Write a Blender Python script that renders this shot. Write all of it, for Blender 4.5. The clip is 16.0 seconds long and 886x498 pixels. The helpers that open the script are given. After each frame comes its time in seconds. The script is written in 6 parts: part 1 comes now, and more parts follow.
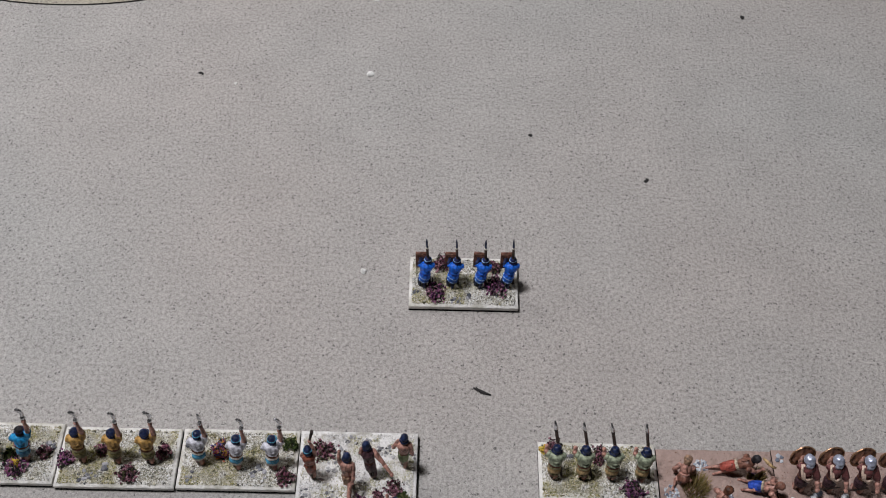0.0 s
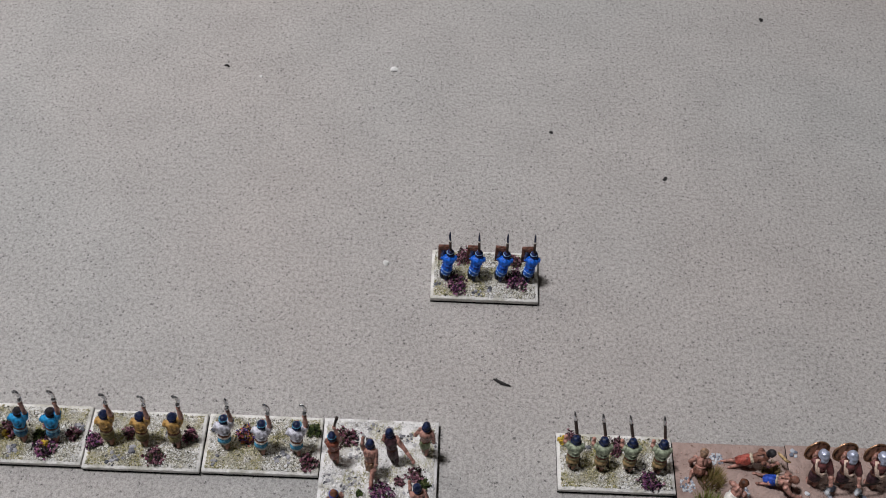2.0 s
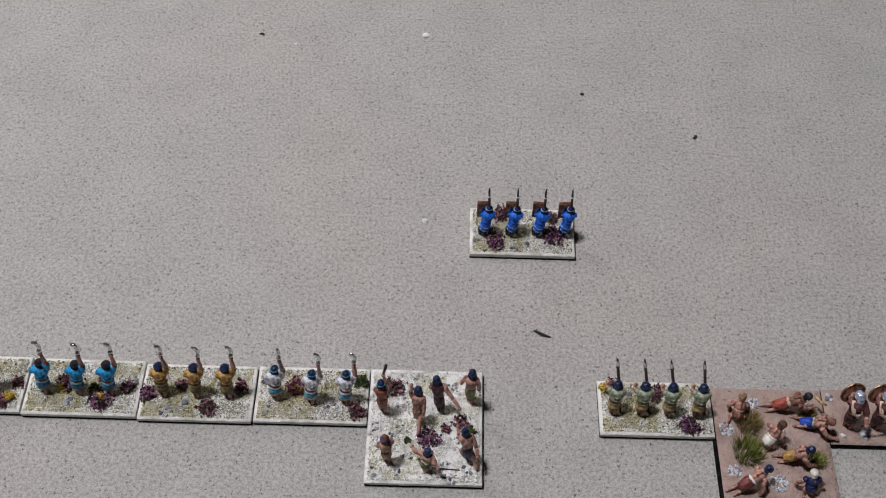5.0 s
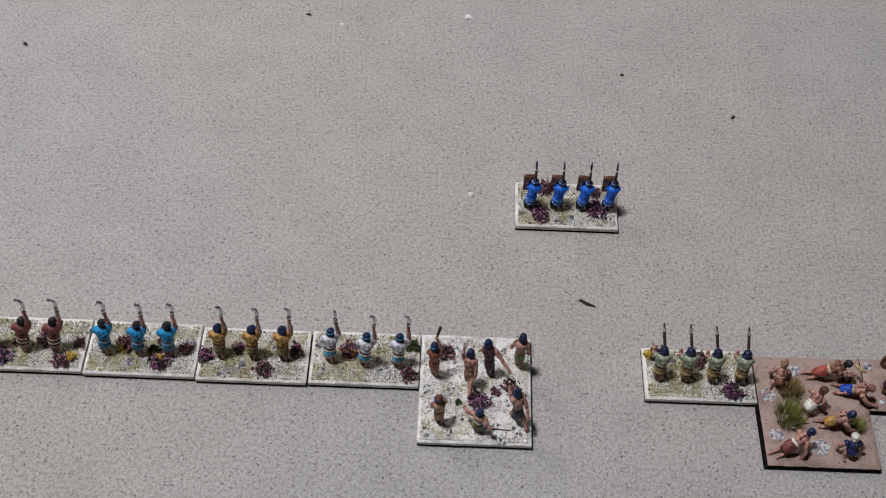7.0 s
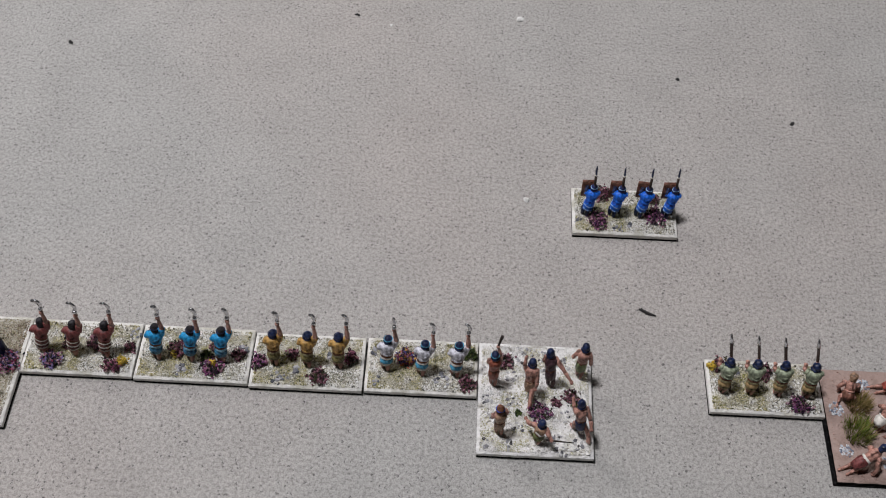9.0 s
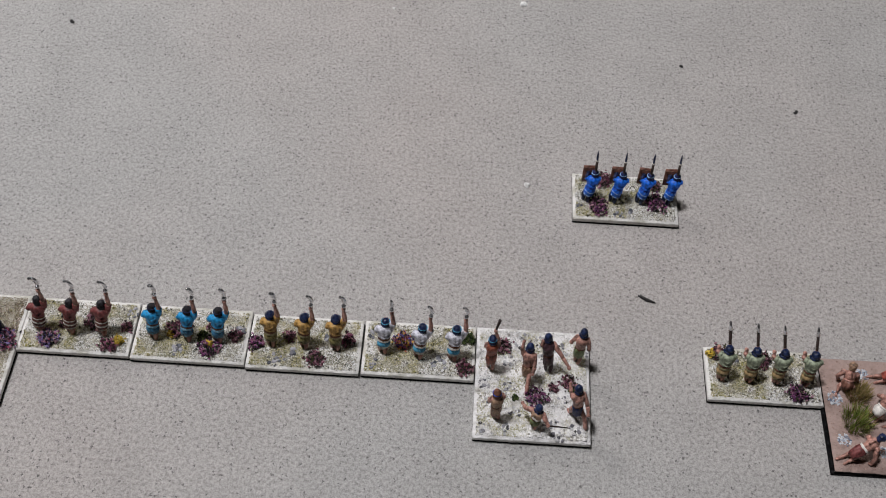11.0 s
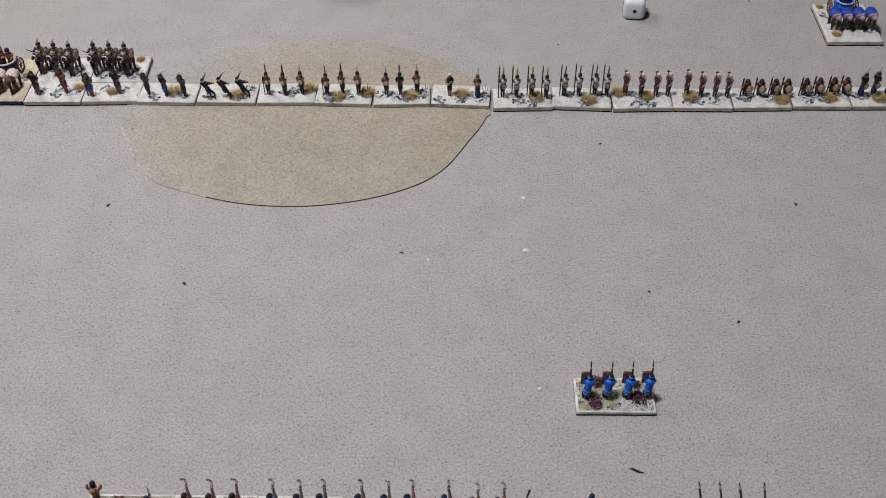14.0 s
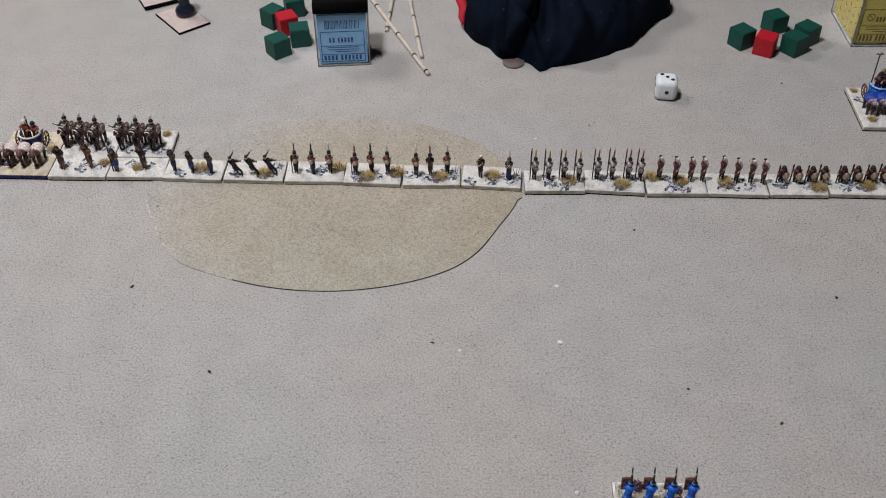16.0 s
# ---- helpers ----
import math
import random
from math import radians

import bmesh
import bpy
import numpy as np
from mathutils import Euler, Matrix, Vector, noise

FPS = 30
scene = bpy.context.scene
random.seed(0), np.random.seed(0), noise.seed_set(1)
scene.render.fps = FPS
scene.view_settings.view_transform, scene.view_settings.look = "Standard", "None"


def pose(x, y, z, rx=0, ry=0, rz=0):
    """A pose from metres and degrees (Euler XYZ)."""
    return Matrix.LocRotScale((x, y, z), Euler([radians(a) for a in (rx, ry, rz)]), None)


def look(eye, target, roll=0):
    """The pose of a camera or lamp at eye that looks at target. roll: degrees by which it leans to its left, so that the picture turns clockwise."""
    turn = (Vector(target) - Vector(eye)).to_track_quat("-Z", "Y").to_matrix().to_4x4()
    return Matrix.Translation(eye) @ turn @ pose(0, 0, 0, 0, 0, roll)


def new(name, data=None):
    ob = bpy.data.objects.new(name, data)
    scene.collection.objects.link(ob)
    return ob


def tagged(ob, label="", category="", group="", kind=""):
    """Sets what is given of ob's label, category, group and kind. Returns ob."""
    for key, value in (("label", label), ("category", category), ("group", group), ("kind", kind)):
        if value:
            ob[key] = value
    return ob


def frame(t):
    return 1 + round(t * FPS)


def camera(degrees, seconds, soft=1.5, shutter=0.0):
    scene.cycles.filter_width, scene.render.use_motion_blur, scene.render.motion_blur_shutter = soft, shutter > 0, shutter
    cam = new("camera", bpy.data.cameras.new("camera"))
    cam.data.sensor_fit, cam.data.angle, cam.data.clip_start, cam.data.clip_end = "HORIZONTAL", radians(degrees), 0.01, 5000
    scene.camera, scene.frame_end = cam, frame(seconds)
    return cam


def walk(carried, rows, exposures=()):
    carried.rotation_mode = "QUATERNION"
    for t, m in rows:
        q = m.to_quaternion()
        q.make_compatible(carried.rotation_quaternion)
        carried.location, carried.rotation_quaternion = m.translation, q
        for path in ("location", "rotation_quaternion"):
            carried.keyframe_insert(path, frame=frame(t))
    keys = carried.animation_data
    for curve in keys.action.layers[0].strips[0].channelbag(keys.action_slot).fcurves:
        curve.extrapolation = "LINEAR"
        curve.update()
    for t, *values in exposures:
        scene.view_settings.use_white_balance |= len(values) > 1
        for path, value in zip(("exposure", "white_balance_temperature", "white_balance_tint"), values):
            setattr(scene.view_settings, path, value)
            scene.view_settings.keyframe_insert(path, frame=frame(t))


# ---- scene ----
cam = camera(46.0, 16.0, soft=1.0)
PATH = [
    (0, (0.04550, -0.15038, 0.33327), (0.04701, 0.01976, 0.08619), 1.76),
    (0.5, (0.04197, -0.15674, 0.34072), (0.04347, 0.01405, 0.09408), 2.00),
    (1, (0.03855, -0.14863, 0.33559), (0.03936, 0.02156, 0.08854), 2.31),
    (1.5, (0.04008, -0.15599, 0.34037), (0.04143, 0.01472, 0.09369), 2.69),
    (2, (0.03851, -0.15604, 0.33752), (0.03904, 0.01372, 0.09017), 2.50),
    (2.5, (0.03233, -0.16412, 0.33759), (0.03214, 0.00540, 0.09007), 2.17),
    (3, (0.02832, -0.17016, 0.33094), (0.02729, -0.00211, 0.08243), 1.55),
    (3.5, (0.02824, -0.16973, 0.33246), (0.02750, -0.00089, 0.08449), 1.39),
    (3.7, (0.02788, -0.16881, 0.33076), (0.02699, -0.00109, 0.08202), 1.28),
    (5.8, (0.02204, -0.18247, 0.34052), (0.02158, -0.01449, 0.09197), 1.57),
    (6, (0.02038, -0.18576, 0.33995), (0.01958, -0.01802, 0.09123), 1.50),
    (6.5, (0.01298, -0.18987, 0.33713), (0.01187, -0.02114, 0.08909), 1.55),
    (7, (0.00842, -0.19080, 0.33826), (0.00727, -0.02138, 0.09068), 1.84),
    (7.5, (0.00540, -0.18862, 0.33970), (0.00376, -0.01847, 0.09262), 2.07),
    (8, (0.00512, -0.18606, 0.34326), (0.00365, -0.01552, 0.09645), 2.29),
    (8.5, (0.00023, -0.18393, 0.34456), (-0.00288, -0.01204, 0.09870), 1.87),
    (9, (-0.00974, -0.18585, 0.33112), (-0.01339, -0.01562, 0.08412), 1.78),
    (9.5, (-0.01107, -0.18925, 0.33184), (-0.01520, -0.01910, 0.08479), 1.74),
    (10, (-0.01231, -0.18753, 0.32992), (-0.01667, -0.01839, 0.08218), 1.95),
    (10.2, (-0.00984, -0.18693, 0.32769), (-0.01409, -0.01864, 0.07938), 2.05),
    (12.3, (-0.00549, -0.19107, 0.33615), (-0.01120, -0.02306, 0.08767), 2.25),
    (12.5, (-0.00453, -0.19711, 0.34918), (-0.01072, -0.02943, 0.10050), 2.02),
    (12.8, (-0.00800, -0.20700, 0.36500), (-0.04100, 0.96100, -1.25800), 2.50),
    (13, (0.00354, -0.20959, 0.36508), (-0.00550, -0.02975, 0.12513), 1.51),
    (13.2, (-0.00094, -0.22117, 0.37627), (-0.00962, -0.03422, 0.14180), 1.66),
    (13.5, (-0.00750, -0.23859, 0.39942), (-0.01619, -0.04123, 0.17365), 0.12),
    (13.8, (-0.01783, -0.26550, 0.41591), (-0.02453, -0.05642, 0.20087), -1.15),
    (14, (-0.02280, -0.27064, 0.43672), (-0.02861, -0.05700, 0.22618), -1.00),
    (14.2, (-0.02330, -0.26748, 0.43870), (-0.02925, -0.05054, 0.23159), -0.88),
    (14.5, (-0.03086, -0.26538, 0.44001), (-0.03583, -0.04623, 0.23519), -0.80),
    (15, (-0.03612, -0.25183, 0.44625), (-0.04081, -0.03103, 0.24322), -0.48),
    (15.5, (-0.04055, -0.24602, 0.44173), (-0.04572, -0.02371, 0.24036), -0.25),
    (16, (-0.03967, -0.24355, 0.44377), (-0.04694, -0.02044, 0.24334), -0.26),
]
walk(cam, [(t, look(eye, target, roll)) for t, eye, target, roll in PATH])

# ---- light: one ceiling lamp beside the table, a weaker fill added beyond its far side ----
world = bpy.data.worlds.new("room_world")
scene.world = world
world.use_nodes = True
world.node_tree.nodes["Background"].inputs[0].default_value = (0.55, 0.6, 0.7, 1)
world.node_tree.nodes["Background"].inputs[1].default_value = 0.004


def area_lamp(name, eye, target, size, watts, colour):
    data = bpy.data.lights.new(name, "AREA")
    data.shape, data.size, data.energy, data.color = "DISK", size, watts, colour
    ob = new(name, data)
    ob.matrix_world = look(eye, target)
    return ob


area_lamp("ceiling_lamp_light", (-0.34, 0.1, 1.32), (0.0, 0.2, 0), 0.17, 15.0, (0.968, 0.955, 0.99))
# added fill, no lamp known here: brightens the far left of the table
area_lamp("far_fill_light", (-0.64, 0.76, 0.98), (-0.24, 0.47, 0), 0.34, 6.5, (1.0, 0.95, 0.935))
scene.view_settings.exposure = 0.0

# ---- materials ----
MM = 0.001
MATS = {}


def nodes_of(name, rough=0.6, metal=0.0, spec=0.5):
    m = bpy.data.materials.new(name)
    m.use_nodes = True
    nt = m.node_tree
    b = nt.nodes["Principled BSDF"]
    b.inputs["Roughness"].default_value = rough
    b.inputs["Metallic"].default_value = metal
    b.inputs["Specular IOR Level"].default_value = spec
    return m, nt, b


def node(nt, kind, **values):
    n = nt.nodes.new(kind)
    for key, value in values.items():
        n.inputs[key].default_value = value
    return n


def ramp(nt, fac, stops, constant=False):
    r = nt.nodes.new("ShaderNodeValToRGB")
    if constant:
        r.color_ramp.interpolation = "CONSTANT"
    e = r.color_ramp.elements
    while len(e) < len(stops):
        e.new(0.5)
    for el, (pos, col) in zip(e, stops):
        el.position, el.color = pos, (*col, 1)
    nt.links.new(fac, r.inputs[0])
    return r.outputs[0]


def blend(nt, fac, a, b, mode="MIX"):
    n = nt.nodes.new("ShaderNodeMix")
    n.data_type, n.blend_type = "RGBA", mode
    for socket, value in ((n.inputs[0], fac), (n.inputs[6], a), (n.inputs[7], b)):
        if isinstance(value, (int, float)):
            socket.default_value = value
        elif isinstance(value, tuple):
            socket.default_value = (*value, 1)
        else:
            nt.links.new(value, socket)
    return n.outputs[2]


def bump(nt, b, height, strength, distance):
    n = nt.nodes.new("ShaderNodeBump")
    n.inputs["Strength"].default_value, n.inputs["Distance"].default_value = strength, distance
    nt.links.new(height, n.inputs["Height"])
    nt.links.new(n.outputs[0], b.inputs["Normal"])


def paint(name, rgb, rough=0.5, metal=0.0, vary=0.55):
    """Brushed model paint: thin streaks of wash and dry-brushed lights over the base colour."""
    if name in MATS:
        return MATS[name]
    m, nt, b = nodes_of("paint_" + name, rough, metal, 0.32)
    tc = nt.nodes.new("ShaderNodeTexCoord")
    big = node(nt, "ShaderNodeTexNoise", Scale=760.0, Detail=3.0)
    fine = node(nt, "ShaderNodeTexNoise", Scale=1700.0, Detail=2.0)
    fold = node(nt, "ShaderNodeTexNoise", Scale=620.0, Detail=2.0)
    tall = node(nt, "ShaderNodeMapping", Scale=(1.0, 1.0, 0.4))
    nt.links.new(tc.outputs["Object"], tall.inputs[0])
    nt.links.new(tall.outputs[0], fold.inputs[0])
    nt.links.new(tall.outputs[0], big.inputs[0])
    nt.links.new(tc.outputs["Object"], fine.inputs[0])
    dark = tuple(c * (1 - vary) ** 1.6 for c in rgb)
    light = tuple(min(1, c * (1 + 0.8 * vary) + 0.02 * vary) for c in rgb)
    col = ramp(nt, big.outputs[0], [(0.36, dark), (0.49, rgb), (0.64, light)])
    col = blend(nt, 0.25, col, ramp(nt, fine.outputs[0], [(0.35, dark), (0.65, light)]))
    nt.links.new(col, b.inputs["Base Color"])
    bump(nt, b, fold.outputs[0], 0.7 if vary > 0.3 else 0.12, 0.0009)
    MATS[name] = m
    return m


def scatter_paint(name, colours, rough=0.85, patch=None):
    """Loose grains and leaves: each island takes one of the colours."""
    if name in MATS:
        return MATS[name]
    m, nt, b = nodes_of("scatter_" + name, rough, 0, 0.25)
    g = nt.nodes.new("ShaderNodeNewGeometry")
    stops = [(n / len(colours), c) for n, c in enumerate(colours)]
    col = ramp(nt, g.outputs["Random Per Island"], stops, True)
    if patch:
        tc = nt.nodes.new("ShaderNodeTexCoord")
        big = node(nt, "ShaderNodeTexNoise", Scale=150.0, Detail=2.0)
        nt.links.new(tc.outputs["Object"], big.inputs[0])
        other = ramp(nt, g.outputs["Random Per Island"], [(n / len(patch), c) for n, c in enumerate(patch)], True)
        col = blend(nt, ramp(nt, big.outputs[0], [(0.45, (0, 0, 0)), (0.58, (1, 1, 1))]), col, other)
    nt.links.new(col, b.inputs["Base Color"])
    MATS[name] = m
    return m


def plaster(name, base, stain, rough=0.8, spots=0.0, spot_col=(0.2, 0.2, 0.22)):
    """Painted filler on the bases: mottled, with small pits and stains."""
    if name in MATS:
        return MATS[name]
    m, nt, b = nodes_of("plaster_" + name, rough, 0, 0.3)
    tc = nt.nodes.new("ShaderNodeTexCoord")
    info = nt.nodes.new("ShaderNodeObjectInfo")
    shift = nt.nodes.new("ShaderNodeVectorMath")
    shift.operation = "ADD"
    nt.links.new(tc.outputs["Object"], shift.inputs[0])
    nt.links.new(info.outputs["Random"], shift.inputs[1])
    big = node(nt, "ShaderNodeTexNoise", Scale=160.0, Detail=4.0)
    fine = node(nt, "ShaderNodeTexNoise", Scale=1100.0, Detail=3.0)
    for n in (big, fine):
        nt.links.new(shift.outputs[0], n.inputs[0])
    col = ramp(nt, big.outputs[0], [(0.36, stain), (0.52, base), (0.75, tuple(min(1, c * 1.08) for c in base))])
    col = blend(nt, 0.3, col, ramp(nt, fine.outputs[0], [(0.3, tuple(c * 0.6 for c in base)), (0.6, base)]))
    if spots:
        v = node(nt, "ShaderNodeTexVoronoi", Scale=620.0)
        nt.links.new(shift.outputs[0], v.inputs[0])
        col = blend(nt, ramp(nt, v.outputs["Distance"], [(0.12, (spots,) * 3), (0.22, (0, 0, 0))]), col, spot_col)
    nt.links.new(col, b.inputs["Base Color"])
    lumps = node(nt, "ShaderNodeTexNoise", Scale=380.0, Detail=4.0, Roughness=0.65)
    nt.links.new(shift.outputs[0], lumps.inputs[0])
    bump(nt, b, lumps.outputs[0], 0.8, 0.0016)
    MATS[name] = m
    return m


def mat_ground(name, tan=False):
    """Printed sandy gaming mat: grey-brown grain with dark specks; the terrain piece has an ochre middle."""
    m, nt, b = nodes_of(name, 0.88, 0, 0.25)
    tc = nt.nodes.new("ShaderNodeTexCoord")
    P = tc.outputs["Object"]
    huge = node(nt, "ShaderNodeTexNoise", Scale=5.0, Detail=2.0)
    wide = node(nt, "ShaderNodeTexNoise", Scale=42.0, Detail=3.0)
    mid = node(nt, "ShaderNodeTexNoise", Scale=820.0, Detail=3.0, Roughness=0.75)
    fine = node(nt, "ShaderNodeTexNoise", Scale=1900.0, Detail=2.0)
    speck = node(nt, "ShaderNodeTexVoronoi", Scale=720.0, Randomness=1.0)
    speck2 = node(nt, "ShaderNodeTexVoronoi", Scale=640.0, Randomness=1.0)
    for n in (huge, wide, mid, fine):
        nt.links.new(P, n.inputs[0])
    jag = nt.nodes.new("ShaderNodeVectorMath")
    jag.operation = "MULTIPLY_ADD"
    nt.links.new(fine.outputs["Color"], jag.inputs[0])
    jag.inputs[1].default_value = (0.0018, 0.0018, 0.0)
    nt.links.new(P, jag.inputs[2])
    for n in (speck, speck2):
        nt.links.new(jag.outputs[0], n.inputs[0])
    col = ramp(nt, mid.outputs[0], [(0.36, (0.255, 0.242, 0.234)), (0.5, (0.427, 0.413, 0.4)), (0.62, (0.555, 0.537, 0.525))])
    col = blend(nt, 0.35, col, ramp(nt, fine.outputs[0], [(0.38, (0.26, 0.248, 0.24)), (0.62, (0.56, 0.54, 0.53))]))
    col = blend(nt, 0.5, col, ramp(nt, wide.outputs[0], [(0.35, (0.9, 0.9, 0.9)), (0.65, (1.06, 1.06, 1.06))]), "MULTIPLY")
    tint = ramp(nt, huge.outputs[0], [(0.38, (1.022, 0.99, 0.965)), (0.62, (0.975, 1.0, 0.992))])
    col = blend(nt, 0.8, col, tint, "MULTIPLY")
    if tan:
        grad = node(nt, "ShaderNodeMapping", Location=(-0.2, 0.16, 0.0), Scale=(1 / 0.15, 1 / 0.118, 0.0))
        nt.links.new(P, grad.inputs[0])
        ln = nt.nodes.new("ShaderNodeVectorMath")
        ln.operation = "LENGTH"
        nt.links.new(grad.outputs[0], ln.inputs[0])
        blot = node(nt, "ShaderNodeTexNoise", Scale=14.0, Detail=4.0, Roughness=0.62)
        nt.links.new(P, blot.inputs[0])
        total = ln.outputs["Value"]
        for source, amount in ((blot.outputs[0], 0.75), (wide.outputs[0], 0.3)):
            ragged = nt.nodes.new("ShaderNodeMath")
            ragged.operation = "MULTIPLY_ADD"
            nt.links.new(source, ragged.inputs[0])
            ragged.inputs[1].default_value = amount
            nt.links.new(total, ragged.inputs[2])
            total = ragged.outputs[0]
        half = nt.nodes.new("ShaderNodeMath")
        half.operation = "MULTIPLY"
        half.inputs[1].default_value = 0.5
        nt.links.new(total, half.inputs[0])
        inside = ramp(nt, half.outputs[0], [(0.6, (1, 1, 1)), (0.82, (0, 0, 0))])
        ochre = blend(nt, 1.0, col, ramp(nt, blot.outputs[0], [(0.35, (1.0, 0.955, 0.835)), (0.65, (0.915, 0.85, 0.69))]), "MULTIPLY")
        col = blend(nt, inside, col, ochre)
    # a dark grain sits in some of the cells only
    pick = ramp(nt, speck.outputs["Color"], [(0.0, (1, 1, 1)), (0.36, (0, 0, 0))], True)
    hole = ramp(nt, speck.outputs["Distance"], [(0.15, (0.85, 0.85, 0.85)), (0.3, (0, 0, 0))])
    col = blend(nt, blend(nt, 1.0, pick, hole, "MULTIPLY"), col, (0.085, 0.08, 0.078))
    pick2 = ramp(nt, speck2.outputs["Color"], [(0.0, (1, 1, 1)), (0.1, (0, 0, 0))], True)
    hole2 = ramp(nt, speck2.outputs["Distance"], [(0.14, (0.35, 0.35, 0.35)), (0.3, (0, 0, 0))])
    col = blend(nt, blend(nt, 1.0, pick2, hole2, "MULTIPLY"), col, (0.74, 0.71, 0.68))
    nt.links.new(col, b.inputs["Base Color"])
    bump(nt, b, mid.outputs[0], 0.8, 0.0009)
    return m


SKIN = paint("skin", (0.42, 0.222, 0.178), 0.38, 0, 0.6)
SKIN_DARK = paint("skin_dark", (0.19, 0.085, 0.06), 0.45)
HAIR = paint("hair", (0.017, 0.015, 0.019), 0.6, 0, 0.7)
BLUEBLACK = paint("blueblack", (0.012, 0.022, 0.07), 0.35)
STEEL = paint("steel", (0.68, 0.68, 0.7), 0.24, 0.97, 0.3)
BRONZE = paint("bronze", (0.32, 0.16, 0.09), 0.35, 0.8)
WOOD = paint("wood", (0.03, 0.018, 0.014), 0.5)
LEATHER = paint("leather", (0.14, 0.055, 0.03), 0.55)
WHITE = paint("white", (0.72, 0.69, 0.64), 0.6, 0, 0.25)
PAINTS = {
    "red": paint("red", (0.17, 0.047, 0.045)), "shieldwood": paint("shieldwood", (0.16, 0.07, 0.05), 0.5, 0, 0.5), "thread": paint("thread", (0.3, 0.5, 0.85), 0.5, 0, 0.4), "drab": paint("drab", (0.27, 0.235, 0.12)), "lilac_highlit": paint("lilac_highlit", (0.34, 0.25, 0.33), 0.4, 0, 0.92), "rosy": paint("rosy", (0.66, 0.56, 0.53), 0.6, 0, 0.35), "darkbay": paint("darkbay", (0.045, 0.02, 0.024), 0.45, 0, 0.6), "cream": paint("cream", (0.62, 0.47, 0.38), 0.5, 0, 0.35), "targe": paint("targe", (0.42, 0.32, 0.25), 0.45, 0, 0.5), "moss": paint("moss", (0.3, 0.34, 0.24), 0.5, 0, 0.5), "umber": paint("umber", (0.13, 0.055, 0.045)), "wine": paint("wine", (0.15, 0.05, 0.05)),
    "cyan": paint("cyan", (0.014, 0.25, 0.52), 0.45, 0, 0.5), "lightblue": paint("lightblue", (0.2, 0.42, 0.56)), "steelblue": paint("steelblue", (0.04, 0.17, 0.3)),
    "ochre": paint("ochre", (0.4, 0.235, 0.07)), "olive": paint("olive", (0.24, 0.21, 0.08)),
    "pale": paint("pale", (0.56, 0.56, 0.62)), "sky": paint("sky", (0.08, 0.33, 0.52)),
    "blue": paint("blue", (0.008, 0.13, 0.66), 0.45, 0, 0.6), "navy": paint("navy", (0.012, 0.02, 0.09)),
    "sage": paint("sage", (0.24, 0.28, 0.2)), "straw": paint("straw", (0.42, 0.29, 0.14), 0.5, 0, 0.6),
    "rust": paint("rust", (0.26, 0.075, 0.045)), "tan": paint("tan", (0.32, 0.2, 0.13)),
    "brown": paint("brown", (0.11, 0.05, 0.03)), "plum": paint("plum", (0.075, 0.035, 0.045)), "helm": paint("helm", (0.5, 0.54, 0.68), 0.28, 0.45, 0.3), "violet": paint("violet", (0.1, 0.07, 0.16)), "hoplon": paint("hoplon", (0.33, 0.17, 0.11), 0.35, 0.2, 0.6), "hide": paint("hide", (0.32, 0.27, 0.235), 0.5, 0, 0.6), "mail": paint("mail", (0.46, 0.43, 0.43), 0.4, 0.1, 0.92), "bay": paint("bay", (0.13, 0.062, 0.058), 0.45, 0, 0.7),
    "green": paint("green", (0.2, 0.25, 0.11)), "scarlet": paint("scarlet", (0.34, 0.075, 0.055), 0.42, 0, 0.6),
    "grey": paint("grey", (0.075, 0.066, 0.06), 0.5, 0, 0.6), "black": paint("black", (0.012, 0.012, 0.014)),
    "white": WHITE, "skin": SKIN, "skin_dark": SKIN_DARK, "hair": HAIR, "steel": STEEL, "bronze": BRONZE,
    "leather": LEATHER, "wood": WOOD, "blueblack": BLUEBLACK,
    "yellow": paint("yellow", (0.6, 0.4, 0.05)), "pink": paint("pink", (0.5, 0.24, 0.17)),
    "buff": paint("buff", (0.5, 0.42, 0.32)), "horse": paint("horse", (0.05, 0.02, 0.015), 0.45, 0, 0.6),
    "copper": paint("copper", (0.42, 0.24, 0.14), 0.32, 0.7), "gold": paint("gold", (0.6, 0.36, 0.12), 0.35, 0.9), "royal": paint("royal", (0.02, 0.07, 0.42)),
}
BASE_WHITE = plaster("cream_white", (0.8, 0.785, 0.75), (0.5, 0.48, 0.4), 0.8)
FLOCK_BED = plaster("flock_bed", (0.42, 0.4, 0.33), (0.1, 0.1, 0.055), 0.9)
BASE_SNOW = plaster("snow_white", (0.74, 0.72, 0.68), (0.58, 0.57, 0.56), 0.75, 0.6, (0.16, 0.17, 0.22))
BASE_BIG = plaster("chalk_white", (0.82, 0.81, 0.8), (0.36, 0.34, 0.29), 0.8, 0.35, (0.3, 0.29, 0.27))
BASE_EARTH = plaster("pink_earth", (0.405, 0.3, 0.265), (0.3, 0.215, 0.185), 0.85)
EDGE_WOOD = plaster("edge_wood", (0.56, 0.53, 0.44), (0.36, 0.33, 0.23), 0.7)
EDGE_PALE = plaster("edge_pale", (0.83, 0.82, 0.79), (0.66, 0.65, 0.6), 0.7)
EDGE_BLACK = paint("edge_black", (0.005, 0.0045, 0.005), 0.8)
EDGE_BLACK.node_tree.nodes["Principled BSDF"].inputs["Specular IOR Level"].default_value = 0.06
EDGE_BLUE = paint("edge_blue", (0.012, 0.02, 0.11), 0.5)
